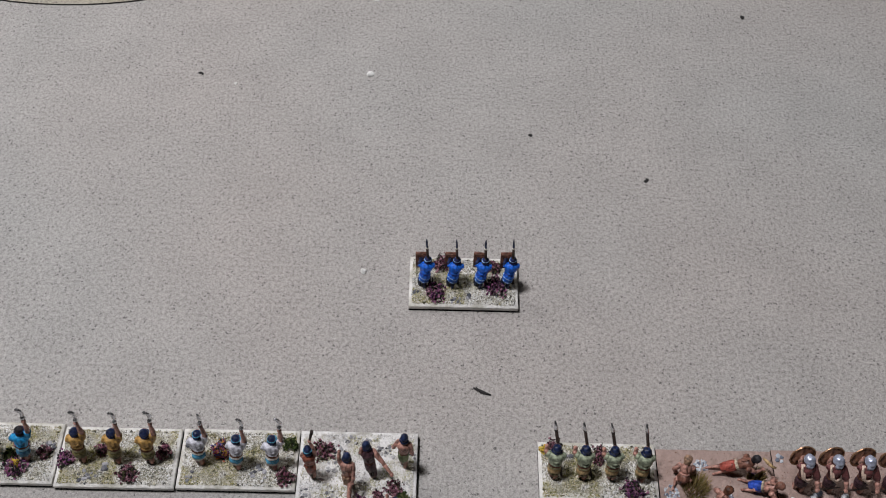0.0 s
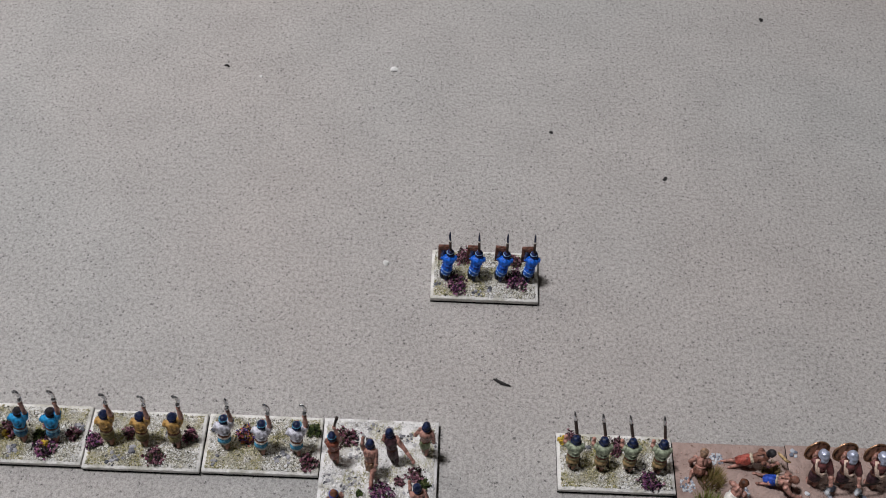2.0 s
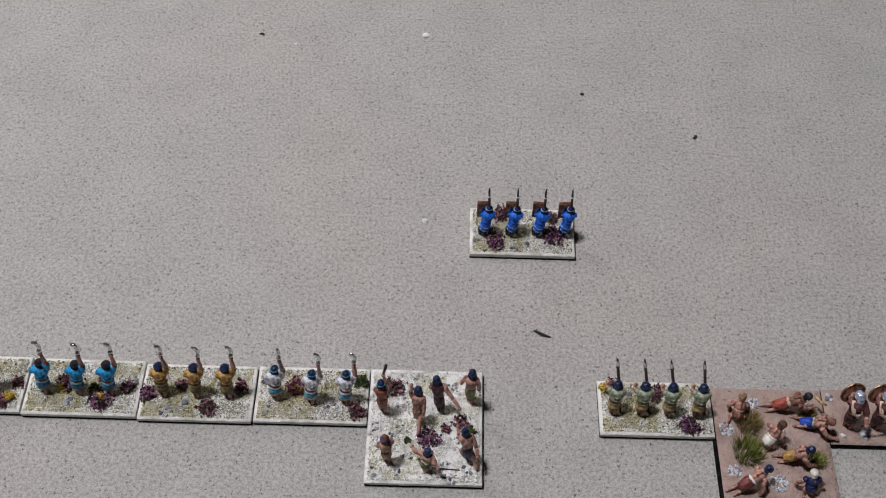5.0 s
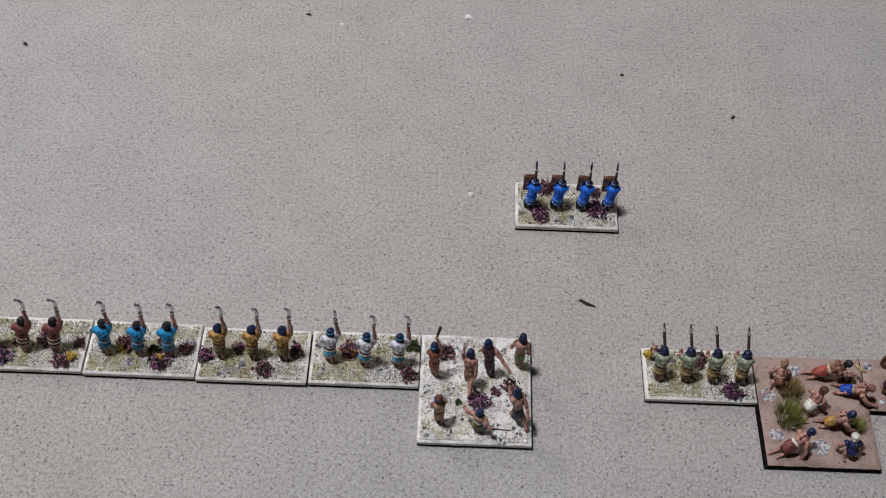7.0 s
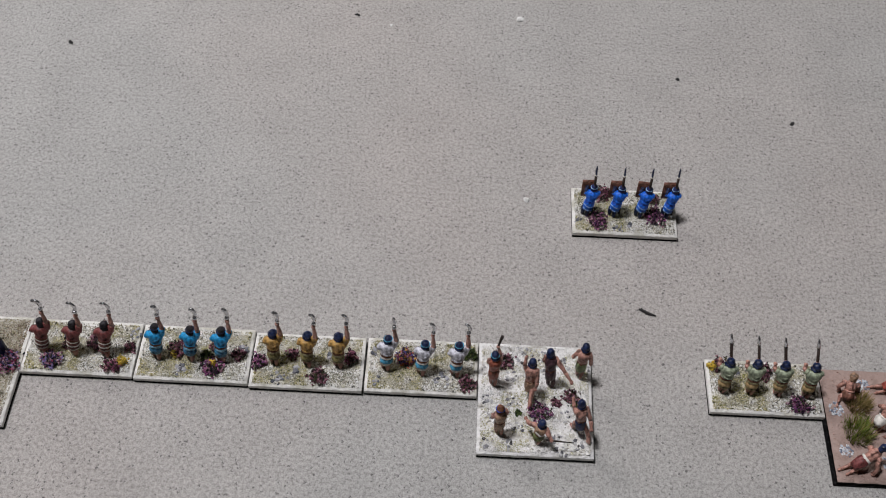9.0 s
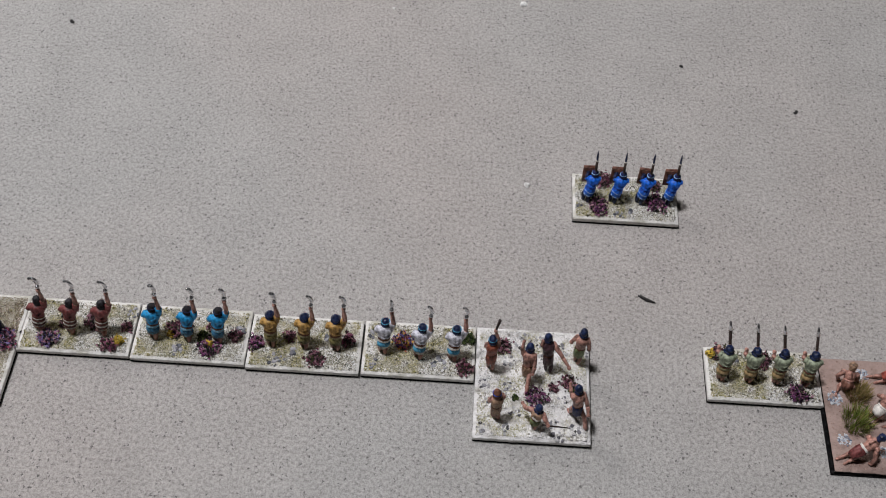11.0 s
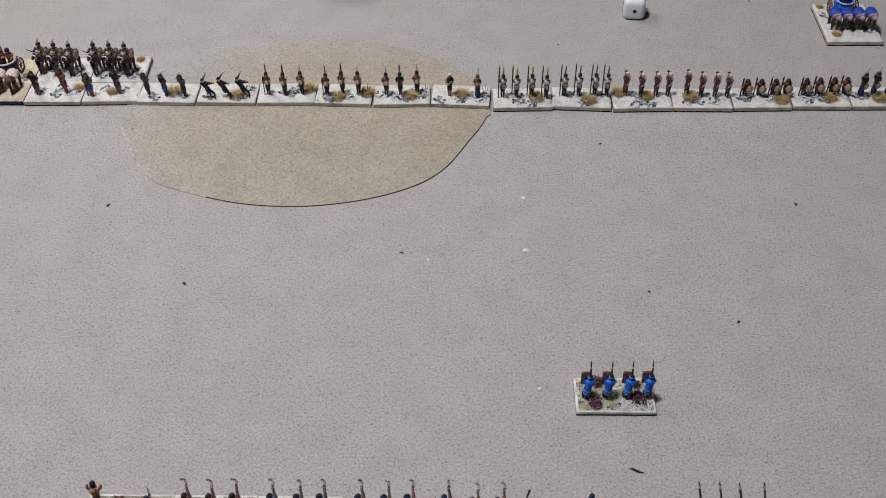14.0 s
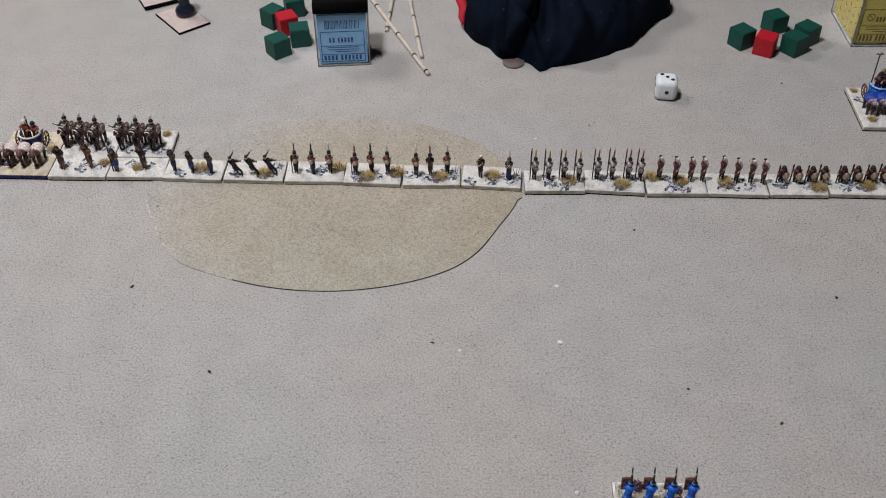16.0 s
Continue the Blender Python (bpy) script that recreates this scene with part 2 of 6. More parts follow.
FLOCK = scatter_paint("flock", [(0.633, 0.588, 0.466), (0.475, 0.429, 0.233), (0.339, 0.316, 0.128), (0.678, 0.644, 0.547), (0.181, 0.181, 0.0698), (0.497, 0.463, 0.314), (0.0904, 0.0847, 0.0524), (0.565, 0.52, 0.361), (0.271, 0.26, 0.14), (0.395, 0.35, 0.175)],
                      0.85, [(0.836, 0.825, 0.803), (0.746, 0.734, 0.698), (0.84, 0.84, 0.84), (0.475, 0.452, 0.384), (0.791, 0.78, 0.757), (0.113, 0.107, 0.0931), (0.655, 0.633, 0.559), (0.339, 0.328, 0.279)])
DARK_FLOCK = scatter_paint("dark_flock", [(0.4, 0.34, 0.24), (0.22, 0.17, 0.12), (0.3, 0.27, 0.14), (0.55, 0.5, 0.42), (0.12, 0.085, 0.07), (0.34, 0.25, 0.2), (0.07, 0.06, 0.04)],
                           0.85, [(0.58, 0.55, 0.48), (0.36, 0.33, 0.22), (0.66, 0.63, 0.57), (0.2, 0.16, 0.12), (0.48, 0.43, 0.33)])
CHALK_FLOCK = scatter_paint("chalk_flock", [(0.682, 0.66, 0.567), (0.528, 0.495, 0.34), (0.396, 0.385, 0.215), (0.726, 0.715, 0.657), (0.308, 0.308, 0.181), (0.55, 0.517, 0.374)],
                            0.85, [(0.792, 0.781, 0.77), (0.66, 0.649, 0.634), (0.836, 0.825, 0.827), (0.462, 0.462, 0.465), (0.726, 0.715, 0.702)])
SNOW_GRAIN = scatter_paint("snow_grain", [(0.74, 0.72, 0.68), (0.64, 0.61, 0.54), (0.5, 0.49, 0.47), (0.76, 0.74, 0.7)])
WHITE_FILLER = scatter_paint("white_filler", [(0.78, 0.77, 0.76), (0.7, 0.69, 0.67), (0.8, 0.79, 0.78), (0.74, 0.73, 0.71), (0.6, 0.58, 0.54), (0.76, 0.75, 0.73), (0.4, 0.385, 0.35)])
EARTH_GRAIN = scatter_paint("earth_grain", [(0.42, 0.285, 0.24), (0.48, 0.34, 0.29), (0.27, 0.17, 0.135), (0.44, 0.295, 0.25)])
STONE = scatter_paint("stone", [(0.14, 0.145, 0.165), (0.25, 0.255, 0.28), (0.08, 0.085, 0.1), (0.38, 0.38, 0.41), (0.18, 0.18, 0.2)])
STONE_GREY = scatter_paint("stone_grey", [(0.2, 0.2, 0.215), (0.33, 0.33, 0.345), (0.1, 0.1, 0.11), (0.45, 0.45, 0.45), (0.06, 0.055, 0.055)])
STONE_PALE = scatter_paint("stone_pale", [(0.5, 0.53, 0.58), (0.34, 0.37, 0.43), (0.62, 0.64, 0.67), (0.16, 0.18, 0.23), (0.44, 0.47, 0.53)])
STONE_BLUE = scatter_paint("stone_blue", [(0.2, 0.215, 0.26), (0.4, 0.42, 0.47), (0.06, 0.065, 0.09), (0.55, 0.57, 0.6), (0.12, 0.135, 0.18)])
BUSHES = {
    "purple": scatter_paint("bush_purple", [(0.4, 0.17, 0.28), (0.15, 0.05, 0.12), (0.26, 0.08, 0.19), (0.045, 0.025, 0.045), (0.36, 0.2, 0.25), (0.02, 0.022, 0.016), (0.13, 0.05, 0.14), (0.02, 0.02, 0.018), (0.05, 0.055, 0.03)]),
    "plum": scatter_paint("bush_plum", [(0.13, 0.05, 0.07), (0.25, 0.1, 0.14), (0.05, 0.03, 0.034), (0.34, 0.18, 0.22), (0.02, 0.018, 0.018), (0.07, 0.07, 0.035), (0.18, 0.06, 0.09)]),
    "mixed": scatter_paint("bush_mixed", [(0.34, 0.07, 0.11), (0.13, 0.1, 0.32), (0.5, 0.16, 0.1), (0.07, 0.04, 0.07), (0.6, 0.38, 0.07), (0.38, 0.17, 0.28), (0.03, 0.03, 0.03)]),
    "violet": scatter_paint("bush_violet", [(0.2, 0.16, 0.33), (0.38, 0.18, 0.28), (0.06, 0.05, 0.1), (0.03, 0.03, 0.02), (0.52, 0.32, 0.4), (0.34, 0.07, 0.14), (0.03, 0.03, 0.04), (0.3, 0.24, 0.48)]),
    "pink": scatter_paint("bush_pink", [(0.36, 0.15, 0.2), (0.25, 0.075, 0.14), (0.46, 0.27, 0.28), (0.07, 0.03, 0.04), (0.03, 0.02, 0.022), (0.3, 0.1, 0.18), (0.04, 0.042, 0.025)]),
    "yellow": scatter_paint("bush_yellow", [(0.62, 0.42, 0.05), (0.7, 0.52, 0.1), (0.36, 0.27, 0.05)]),
    "green": scatter_paint("bush_green", [(0.03, 0.05, 0.015), (0.07, 0.1, 0.03), (0.02, 0.025, 0.012), (0.12, 0.13, 0.05)]),
}
TUFTS = {
    "green": scatter_paint("tuft_green", [(0.14, 0.19, 0.03), (0.2, 0.25, 0.05), (0.08, 0.1, 0.016), (0.28, 0.29, 0.09), (0.2, 0.14, 0.05), (0.04, 0.055, 0.012)]),
    "straw": scatter_paint("tuft_straw", [(0.26, 0.19, 0.07), (0.34, 0.25, 0.11), (0.17, 0.12, 0.045), (0.13, 0.12, 0.03)]),
    "ochre": scatter_paint("tuft_ochre", [(0.48, 0.35, 0.15), (0.58, 0.44, 0.22), (0.38, 0.27, 0.1), (0.45, 0.35, 0.18)]),
}


# ---- mesh building, in millimetres ----
class Sculpt:
    """Collects simple closed forms into one mesh; each form has its own paint."""

    def __init__(self):
        self.verts, self.faces, self.slots, self.mats = [], [], [], []

    def add(self, verts, faces, mat):
        n = len(self.verts)
        if mat not in self.mats:
            self.mats.append(mat)
        k = self.mats.index(mat)
        self.verts += [Vector(v) for v in verts]
        self.faces += [tuple(n + i for i in f) for f in faces]
        self.slots += [k] * len(faces)

    def tube(self, pts, radii, mat, seg=8, flat=1.0, up=(0, 1, 0), pleats=0, deep=0.0):
        """Rings along pts; flat squeezes the rings along up; pleats run lengthwise."""
        pts = [Vector(p) for p in pts]
        rings, up = [], Vector(up)
        for i, p in enumerate(pts):
            way = (pts[min(i + 1, len(pts) - 1)] - pts[max(i - 1, 0)]).normalized()
            side = way.cross(up)
            if side.length < 0.1:
                side = way.cross(Vector((1, 0, 0)))
            side.normalize()
            over = side.cross(way).normalized()
            r = radii[i] if isinstance(radii, (list, tuple)) else radii
            ring = []
            for k in range(seg):
                a = 2 * math.pi * k / seg
                q = r * (1 + deep * math.cos(pleats * a + 0.35 * i + 1.1 * math.sin(a)))
                ring.append(p + side * q * math.cos(a) + over * q * flat * math.sin(a))
            rings.append(ring)
        verts = [v for ring in rings for v in ring] + [pts[0], pts[-1]]
        faces = []
        for i in range(len(rings) - 1):
            for k in range(seg):
                a, b = i * seg + k, i * seg + (k + 1) % seg
                faces.append((a, b, b + seg, a + seg))
        n, last = len(rings) * seg, (len(rings) - 1) * seg
        for k in range(seg):
            faces += [(n, (k + 1) % seg, k), (n + 1, last + k, last + (k + 1) % seg)]
        self.add(verts, faces, mat)

    def ball(self, c, r, mat, seg=9, rings=6, turn=None, half=False):
        c = Vector(c)
        r = Vector(r if isinstance(r, tuple) else (r, r, r))
        pts, faces = [], []
        for i in range(rings + 1):
            a = math.pi * i / rings * (0.55 if half else 1.0)
            for k in range(seg):
                b = 2 * math.pi * k / seg
                v = Vector((math.sin(a) * math.cos(b) * r.x, math.sin(a) * math.sin(b) * r.y, math.cos(a) * r.z))
                pts.append(c + (turn @ v if turn else v))
        for i in range(rings):
            for k in range(seg):
                a, b = i * seg + k, i * seg + (k + 1) % seg
                faces.append((a, a + seg, b + seg, b))
        self.add(pts, faces, mat)

    def ring(self, c, r, thick, mat, seg=12, turn=None, flat=1.0):
        c, verts, faces = Vector(c), [], []
        for k in range(seg):
            a = 2 * math.pi * k / seg
            for j in range(5):
                b = 2 * math.pi * j / 5
                v = Vector(((r + thick * math.cos(b)) * math.cos(a), (r + thick * math.cos(b)) * math.sin(a) * flat, thick * math.sin(b)))
                verts.append(c + (turn @ v if turn else v))
        for k in range(seg):
            for j in range(5):
                a, b = k * 5 + j, k * 5 + (j + 1) % 5
                d, e = ((k + 1) % seg) * 5 + j, ((k + 1) % seg) * 5 + (j + 1) % 5
                faces.append((a, d, e, b))
        self.add(verts, faces, mat)

    def slab(self, c, size, mat, turn=None, round_by=0.12):
        """A box with chamfered edges."""
        c, verts = Vector(c), []
        x, y, z = (s / 2 for s in size)
        k = min(x, y, z) * 2 * round_by
        for sz in (-1, 1):
            for lx, ly, lz in ((x - k, y - k, z), (x, y, z - k)) if sz > 0 else ((x, y, z - k), (x - k, y - k, z)):
                for px, py in ((-1, -1), (1, -1), (1, 1), (-1, 1)):
                    v = Vector((px * lx, py * ly, sz * lz))
                    verts.append(c + (turn @ v if turn else v))
        lo, mid, hi, top = 4, 0, 12, 8
        rows = [lo, mid, hi, top]
        faces = [(lo + 3, lo + 2, lo + 1, lo), (top, top + 1, top + 2, top + 3)]
        for a, b in zip(rows, rows[1:]):
            for j in range(4):
                faces.append((a + j, a + (j + 1) % 4, b + (j + 1) % 4, b + j))
        self.add(verts, faces, mat)

    def mesh(self, name, rough=0.0, seed=1, shade=True):
        if rough:
            for v in self.verts:
                v += rough * noise.noise_vector(v * 0.9 + Vector((seed * 7.3, 0, 0)))
        me = bpy.data.meshes.new(name)
        me.from_pydata([v * MM for v in self.verts], [], self.faces)
        for m in self.mats:
            me.materials.append(m)
        me.polygons.foreach_set("material_index", self.slots)
        me.polygons.foreach_set("use_smooth", [shade] * len(me.polygons))
        me.update()
        return me


def part(name, mesh, parent, at=(0, 0, 0), turn=0.0, label="", tilt=(0, 0)):
    ob = new(name, mesh)
    ob.parent = parent
    ob.matrix_basis = pose(at[0] * MM, at[1] * MM, at[2] * MM, tilt[0], tilt[1], turn)
    if label:
        tagged(ob, label)
    return ob


def thing(name, at, turn, label, category, group=""):
    ob = new(name)
    ob.empty_display_size = 0.01
    ob.matrix_basis = pose(at[0] * MM, at[1] * MM, at[2] * MM, 0, 0, turn)
    return tagged(ob, label, category, group)


def lone(name, mesh, at, turn, label, category, group="", kind=""):
    ob = new(name, mesh)
    ob.matrix_basis = pose(at[0] * MM, at[1] * MM, at[2] * MM, 0, 0, turn)
    return tagged(ob, label, category, group, kind)


# ---- scenery on the bases ----
def stand_mesh(w, d, h, top, edge, seed, bulge=0.35, bed=None):
    """A thin slab with a hand-textured top; the origin lies at the middle of its underside."""
    nx, ny = max(8, int(w / 2.2)), max(6, int(d / 2.2))
    verts, faces, slots = [], [], []
    for j in range(ny + 1):
        for i in range(nx + 1):
            x, y = (i / nx - 0.5) * w, (j / ny - 0.5) * d
            rim = i in (0, nx) or j in (0, ny)
            z = h + (0.05 if rim else 0.1) * noise.noise(Vector((x * 0.3, y * 0.3, seed))) + (0 if rim else bulge * abs(noise.noise(Vector((x * 0.17, y * 0.17, seed + 9)))))
            if rim:
                z += 0.16 * noise.noise(Vector((x * 0.9, y * 0.9, seed + 4))) - 0.14
                x *= 1 - 0.3 / w + 0.006 * noise.noise(Vector((y * 0.7, seed, 2)))
                y *= 1 - 0.3 / d + 0.008 * noise.noise(Vector((x * 0.7, seed, 5)))
            verts.append((x, y, z))
    for j in range(ny):
        for i in range(nx):
            a = j * (nx + 1) + i
            faces.append((a, a + 1, a + nx + 2, a + nx + 1))
            slots.append(2 if bed and 0 < i < nx - 1 and 0 < j < ny - 1 else 0)
    loop = [i for i in range(nx + 1)] + [j * (nx + 1) + nx for j in range(1, ny + 1)] + [ny * (nx + 1) + i for i in range(nx - 1, -1, -1)] + [j * (nx + 1) for j in range(ny - 1, 0, -1)]
    n = len(verts)
    # the lowest 0.9 mm is coloured black, standing in for the contact shadow
    for z, grow in ((h * 0.86, 0.22), (0.95, 0.12), (0.9, 0.16), (0.0, 0.16)):
        for k in loop:
            x, y, _ = verts[k]
            verts.append((x + math.copysign(grow, x) * (abs(x) > w * 0.49), y + math.copysign(grow, y) * (abs(y) > d * 0.49), z))
    m = len(loop)
    for k in range(m):
        k2 = (k + 1) % m
        faces.append((loop[k2], loop[k], n + k, n + k2))
        faces += [(n + j * m + k2, n + j * m + k, n + (j + 1) * m + k, n + (j + 1) * m + k2) for j in range(3)]
        slots += [0, 1, 3, 3]
    faces.append(tuple(n + 3 * m + k for k in range(m - 1, -1, -1)))
    slots.append(3)
    me = bpy.data.meshes.new("stand")
    me.from_pydata([Vector(v) * MM for v in verts], [], faces)
    me.materials.append(top)
    me.materials.append(edge)
    me.materials.append(bed or top)
    me.materials.append(EDGE_BLACK)
    me.polygons.foreach_set("material_index", slots)
    me.polygons.foreach_set("use_smooth", [s in (0, 2) for s in slots])
    return me


OCTA = [(1, 0, 0), (-1, 0, 0), (0, 1, 0), (0, -1, 0), (0, 0, 1), (0, 0, -1)]
OCTA_F = [(0, 2, 4), (2, 1, 4), (1, 3, 4), (3, 0, 4), (2, 0, 5), (1, 2, 5), (3, 1, 5), (0, 3, 5)]


_r = random.Random(77)
TURNS = []
for _ in range(40):
    m3 = Euler((_r.uniform(-0.6, 0.6), _r.uniform(-0.6, 0.6), _r.uniform(0, 6))).to_matrix()
    TURNS.append([m3 @ (Vector((v[0] * 1.12, v[1] * 0.92, v[2] * 0.8)) * _r.uniform(0.75, 1.1)) for v in OCTA])


def grains(w, d, z, count, size, mat, seed, patchy=0.0, lumpy=0.0):
    """Loose sand and flock on a base."""
    rng, s = random.Random(seed), Sculpt()
    while count > 0:
        x, y = rng.uniform(-0.5, 0.5) * (w - 2.2), rng.uniform(-0.5, 0.5) * (d - 2.2)
        count -= 1
        if patchy and noise.noise(Vector((x * 0.12, y * 0.12, seed))) < patchy - 0.5 * rng.random():
            continue
        r = size * rng.uniform(0.5, 1.3) * (1.9 if lumpy and rng.random() < lumpy else 1.0)
        a, b, lift = rng.choice(TURNS), rng.choice(TURNS), r * rng.uniform(0.4, 1.0)
        s.add([Vector((x, y, z + lift * 0.5)) + (a[i] if i < 3 else b[i]) * r for i in range(6)], OCTA_F, mat)
    return s.mesh("grains", shade=False)


def stone_mesh(r, mat, seed, count=1, spread=0.0):
    rng, s = random.Random(seed), Sculpt()
    for _ in range(count):
        a, q = rng.uniform(0, 6.28), spread * math.sqrt(rng.random())
        k = r * rng.uniform(0.6, 1.15)
        start = len(s.verts)
        s.ball((q * math.cos(a), q * math.sin(a), k * 0.25), (k, k * rng.uniform(0.6, 1), k * 0.5), mat, 7, 4, Euler((0, 0, rng.uniform(0, 6))).to_matrix())
        for v in s.verts[start:]:
            v += 0.35 * k * noise.noise_vector(v * (1.2 / k) + Vector((seed, 0, 0)))
    return s.mesh("stone", shade=False)


def bush_mesh(r, h, mat, seed, count=70, leaf=0.46):
    """Clump foliage: many small ragged leaves on a low mound, with gaps."""
    rng, s = random.Random(seed), Sculpt()
    for _ in range(count):
        a, b = rng.uniform(0, 6.28), math.acos(rng.random())
        q = rng.uniform(0.45, 1.05) * (0.85 + 0.6 * noise.noise(Vector((1.4 * math.cos(a), 1.4 * math.sin(a), 1.4 * math.cos(b) + seed))))
        p = Vector((r * q * math.sin(b) * math.cos(a), r * q * math.sin(b) * math.sin(a), 0.2 + h * q * math.cos(b)))
        p += 0.5 * noise.noise_vector(p * 0.7 + Vector((seed, 0, 0)))
        k = leaf * rng.uniform(0.55, 1.3)
        turn = Euler((rng.uniform(0, 6), rng.uniform(0, 6), rng.uniform(0, 6))).to_matrix()
        s.add([p + turn @ (Vector((v[0] * 1.35, v[1] * 0.7, v[2] * 0.55)) * k * rng.uniform(0.5, 1.2)) for v in OCTA], OCTA_F, mat)
    return s.mesh("bush", shade=False)


def tuft_mesh(r, h, mat, seed, count=300):
    """Static grass: thin blades that fan out from a foot."""
    rng, s = random.Random(seed), Sculpt()
    for _ in range(count):
        a, q = rng.uniform(0, 6.28), r * math.sqrt(rng.random())
        foot = Vector((0.72 * q * math.cos(a), 0.72 * q * math.sin(a), 0))
        lean = Vector((math.cos(a), math.sin(a), 0)) * q * 0.4 + Vector((rng.uniform(-1.0, 1.0) + 0.12 * h, rng.uniform(-1.0, 1.0) + 0.3 * h, 0))
        tip = foot + lean + Vector((0, 0, h * rng.uniform(0.55, 1.1)))
        mid = foot.lerp(tip, 0.5) + Vector((0, 0, h * 0.12))
        wide = Vector((-math.sin(a), math.cos(a), 0)) * 0.11
        deep = Vector((math.cos(a), math.sin(a), 0)) * 0.07
        s.add([foot - wide, foot + wide, foot + deep, mid - wide * 0.8, mid + wide * 0.8, mid + deep, tip],
              [(0, 1, 4, 3), (1, 2, 5, 4), (2, 0, 3, 5), (3, 4, 6), (4, 5, 6), (5, 3, 6)], mat)
    return s.mesh("tuft", shade=False)


# ---- painted miniature figures: each is one plain mesh that faces +y, feet at z = 0 ----
def figure(tunic="cyan", skirt="lightblue", hair="hair", skin="skin", bands=None, band_n=3, lean=(0.0, 2.0), feet=((-0.8, 0.5), (0.9, -0.7)),
           hand_l=(-1.6, 3.0, 12.2), hand_r=(3.0, 2.6, 21.5), weapon="", head_band="", shield="", robe=False, squat=0.0, plume="", sash="",
           sleeves=True, helmet="", size=1.0, tilt=(0.0, 0.4), wide=0.98, spear_top=26.2, blade="steel", stripes="", belt="leather", cloak="",
           boots="", straps="", head=1.0, legs="", pole=None, pad="", seed=1):
    P, s = PAINTS, Sculpt()
    k = 1.0 - squat
    lx, ly = lean

    def at(x, y, z):
        f = z / 18.0
        return Vector((x + lx * f, y + ly * f * (0.45 + 0.55 * f), z * k))

    leg = legs or (skirt if robe else skin)
    for side, (fx, fy) in zip((-1, 1), feet):
        hip = at(side * 0.9, 0, 8.2)
        knee = Vector((fx * 0.9 + side * 0.2, fy * 0.6 + 0.9, 4.6 * k))
        calf = Vector((fx, fy - 0.1, 0.9)).lerp(knee, 0.55) + Vector((0, -0.3, 0))
        s.tube([(fx, fy, 0.3), (fx, fy, 1.0), calf, knee, hip], [0.55, 0.58, 0.92, 0.85, 1.2], P[leg], 8)
        s.ball((fx, fy + 0.7, 0.4), (0.7, 1.4, 0.55), P[boots or ("leather" if robe else leg)], 7, 4)
    low, top = (1.4 if robe else 4.6), 9.9

    def girth(z):
        f = (z - low) / (top - low)
        return 1.72 + 0.95 * f * (1.25 - f) if not robe else 2.3 - 0.4 * f

    if bands:
        n = 2 * band_n - 1
        cuts = [low]
        for j in range(n):
            cuts.append(cuts[-1] + (0.75 if j % 2 == 0 else 1.3))
        for j in range(n):
            z0, z1 = (low + (c - low) * (top - low) / (cuts[-1] - low) for c in cuts[j:j + 2])
            z1 += 0.25
            r = girth((z0 + z1) / 2)
            s.tube([at(0, 0, z0), at(0, 0, z0 + 0.12), at(0, 0, z0 + 0.5), at(0, 0, z1)], [r - 0.25, r + 0.16, r + 0.14, r - 0.22], P[bands if j % 2 == 0 else skirt], 26, 0.86, pleats=11, deep=0.035)
    else:
        zs = [low, low + 0.25, low + 1.4, low + 3.0, (low + top) / 2 + 1.2, top - 0.8, top]
        s.tube([at(0, 0, z) for z in zs], [girth(low) - 0.3] + [girth(z) + 0.1 for z in zs[1:]], P[skirt], 28, 0.86, pleats=7, deep=0.085)
    for j in range(2 if stripes else 0):
        z = low + 1.0 + 2.4 * j
        s.tube([at((girth(z) + 0.14) * math.cos(q), 0.9 * (girth(z) + 0.14) * math.sin(q), z - 0.9 * math.cos(q)) for q in (0.26 * i for i in range(25))], 0.17, P[stripes], 5)
    s.tube([at(0, 0, 9.3), at(0, 0, 10.2), at(0, 0, 11.4), at(0, 0.05, 12.7), at(0, 0, 14.0), at(0, -0.05, 15.1), at(0, -0.05, 15.9), at(0, 0, 16.5)],
           [1.8, 1.95, 2.1, 2.35, 2.65, 2.7, 2.15, 0.9], P[tunic], 24, 0.8, pleats=5 if sleeves else 0, deep=0.045)
    if sleeves:
        # swags of cloth across the back and the chest
        for j in range(2):
            z, w = 15.0 - 2.2 * j, 2.25 - 0.25 * j
            for way in (-1, 1):
                s.tube([at(-w, way * 0.5, z), at(-w * 0.5, way * (1.85 - 0.2 * j), z - 0.7), at(0.25, way * (2.02 - 0.22 * j), z - 1.25), at(w * 0.55, way * (1.82 - 0.2 * j), z - 0.45), at(w, way * 0.5, z + 0.35)], [0.1, 0.26, 0.3, 0.24, 0.1], P[tunic], 7)
    else:
        # bare back: shoulder blades, chest and the muscles along the spine
        for side in (-1, 1):
            s.ball(at(side * 1.25, -1.35, 14.2), (1.0, 0.75, 1.35), P[tunic], 8, 6)
            s.ball(at(side * 0.65, -1.3, 11.9), (0.6, 0.6, 1.7), P[tunic], 8, 6)
            s.ball(at(side * 1.1, 1.25, 14.0), (1.15, 0.85, 1.0), P[tunic], 8, 6)
    s.tube([at(0, 0, 9.3), at(0, 0, 9.6), at(0, 0, 10.1), at(0, 0, 10.4)], [1.85, 2.12, 2.1, 1.9], P[belt], 18, 0.84)
    if sash:
        s.tube([at(-2.3, 0.4, 15.4), at(-1.2, -1.95, 13.8), at(0.6, -2.0, 11.7), at(1.9, -0.6, 10.2)], [0.4, 0.45, 0.45, 0.4], P[sash], 6)
        s.tube([at(-2.3, 0.4, 15.4), at(-1.0, 1.9, 13.8), at(0.6, 1.95, 11.7), at(1.9, 0.6, 10.2)], [0.4, 0.45, 0.45, 0.4], P[sash], 6)
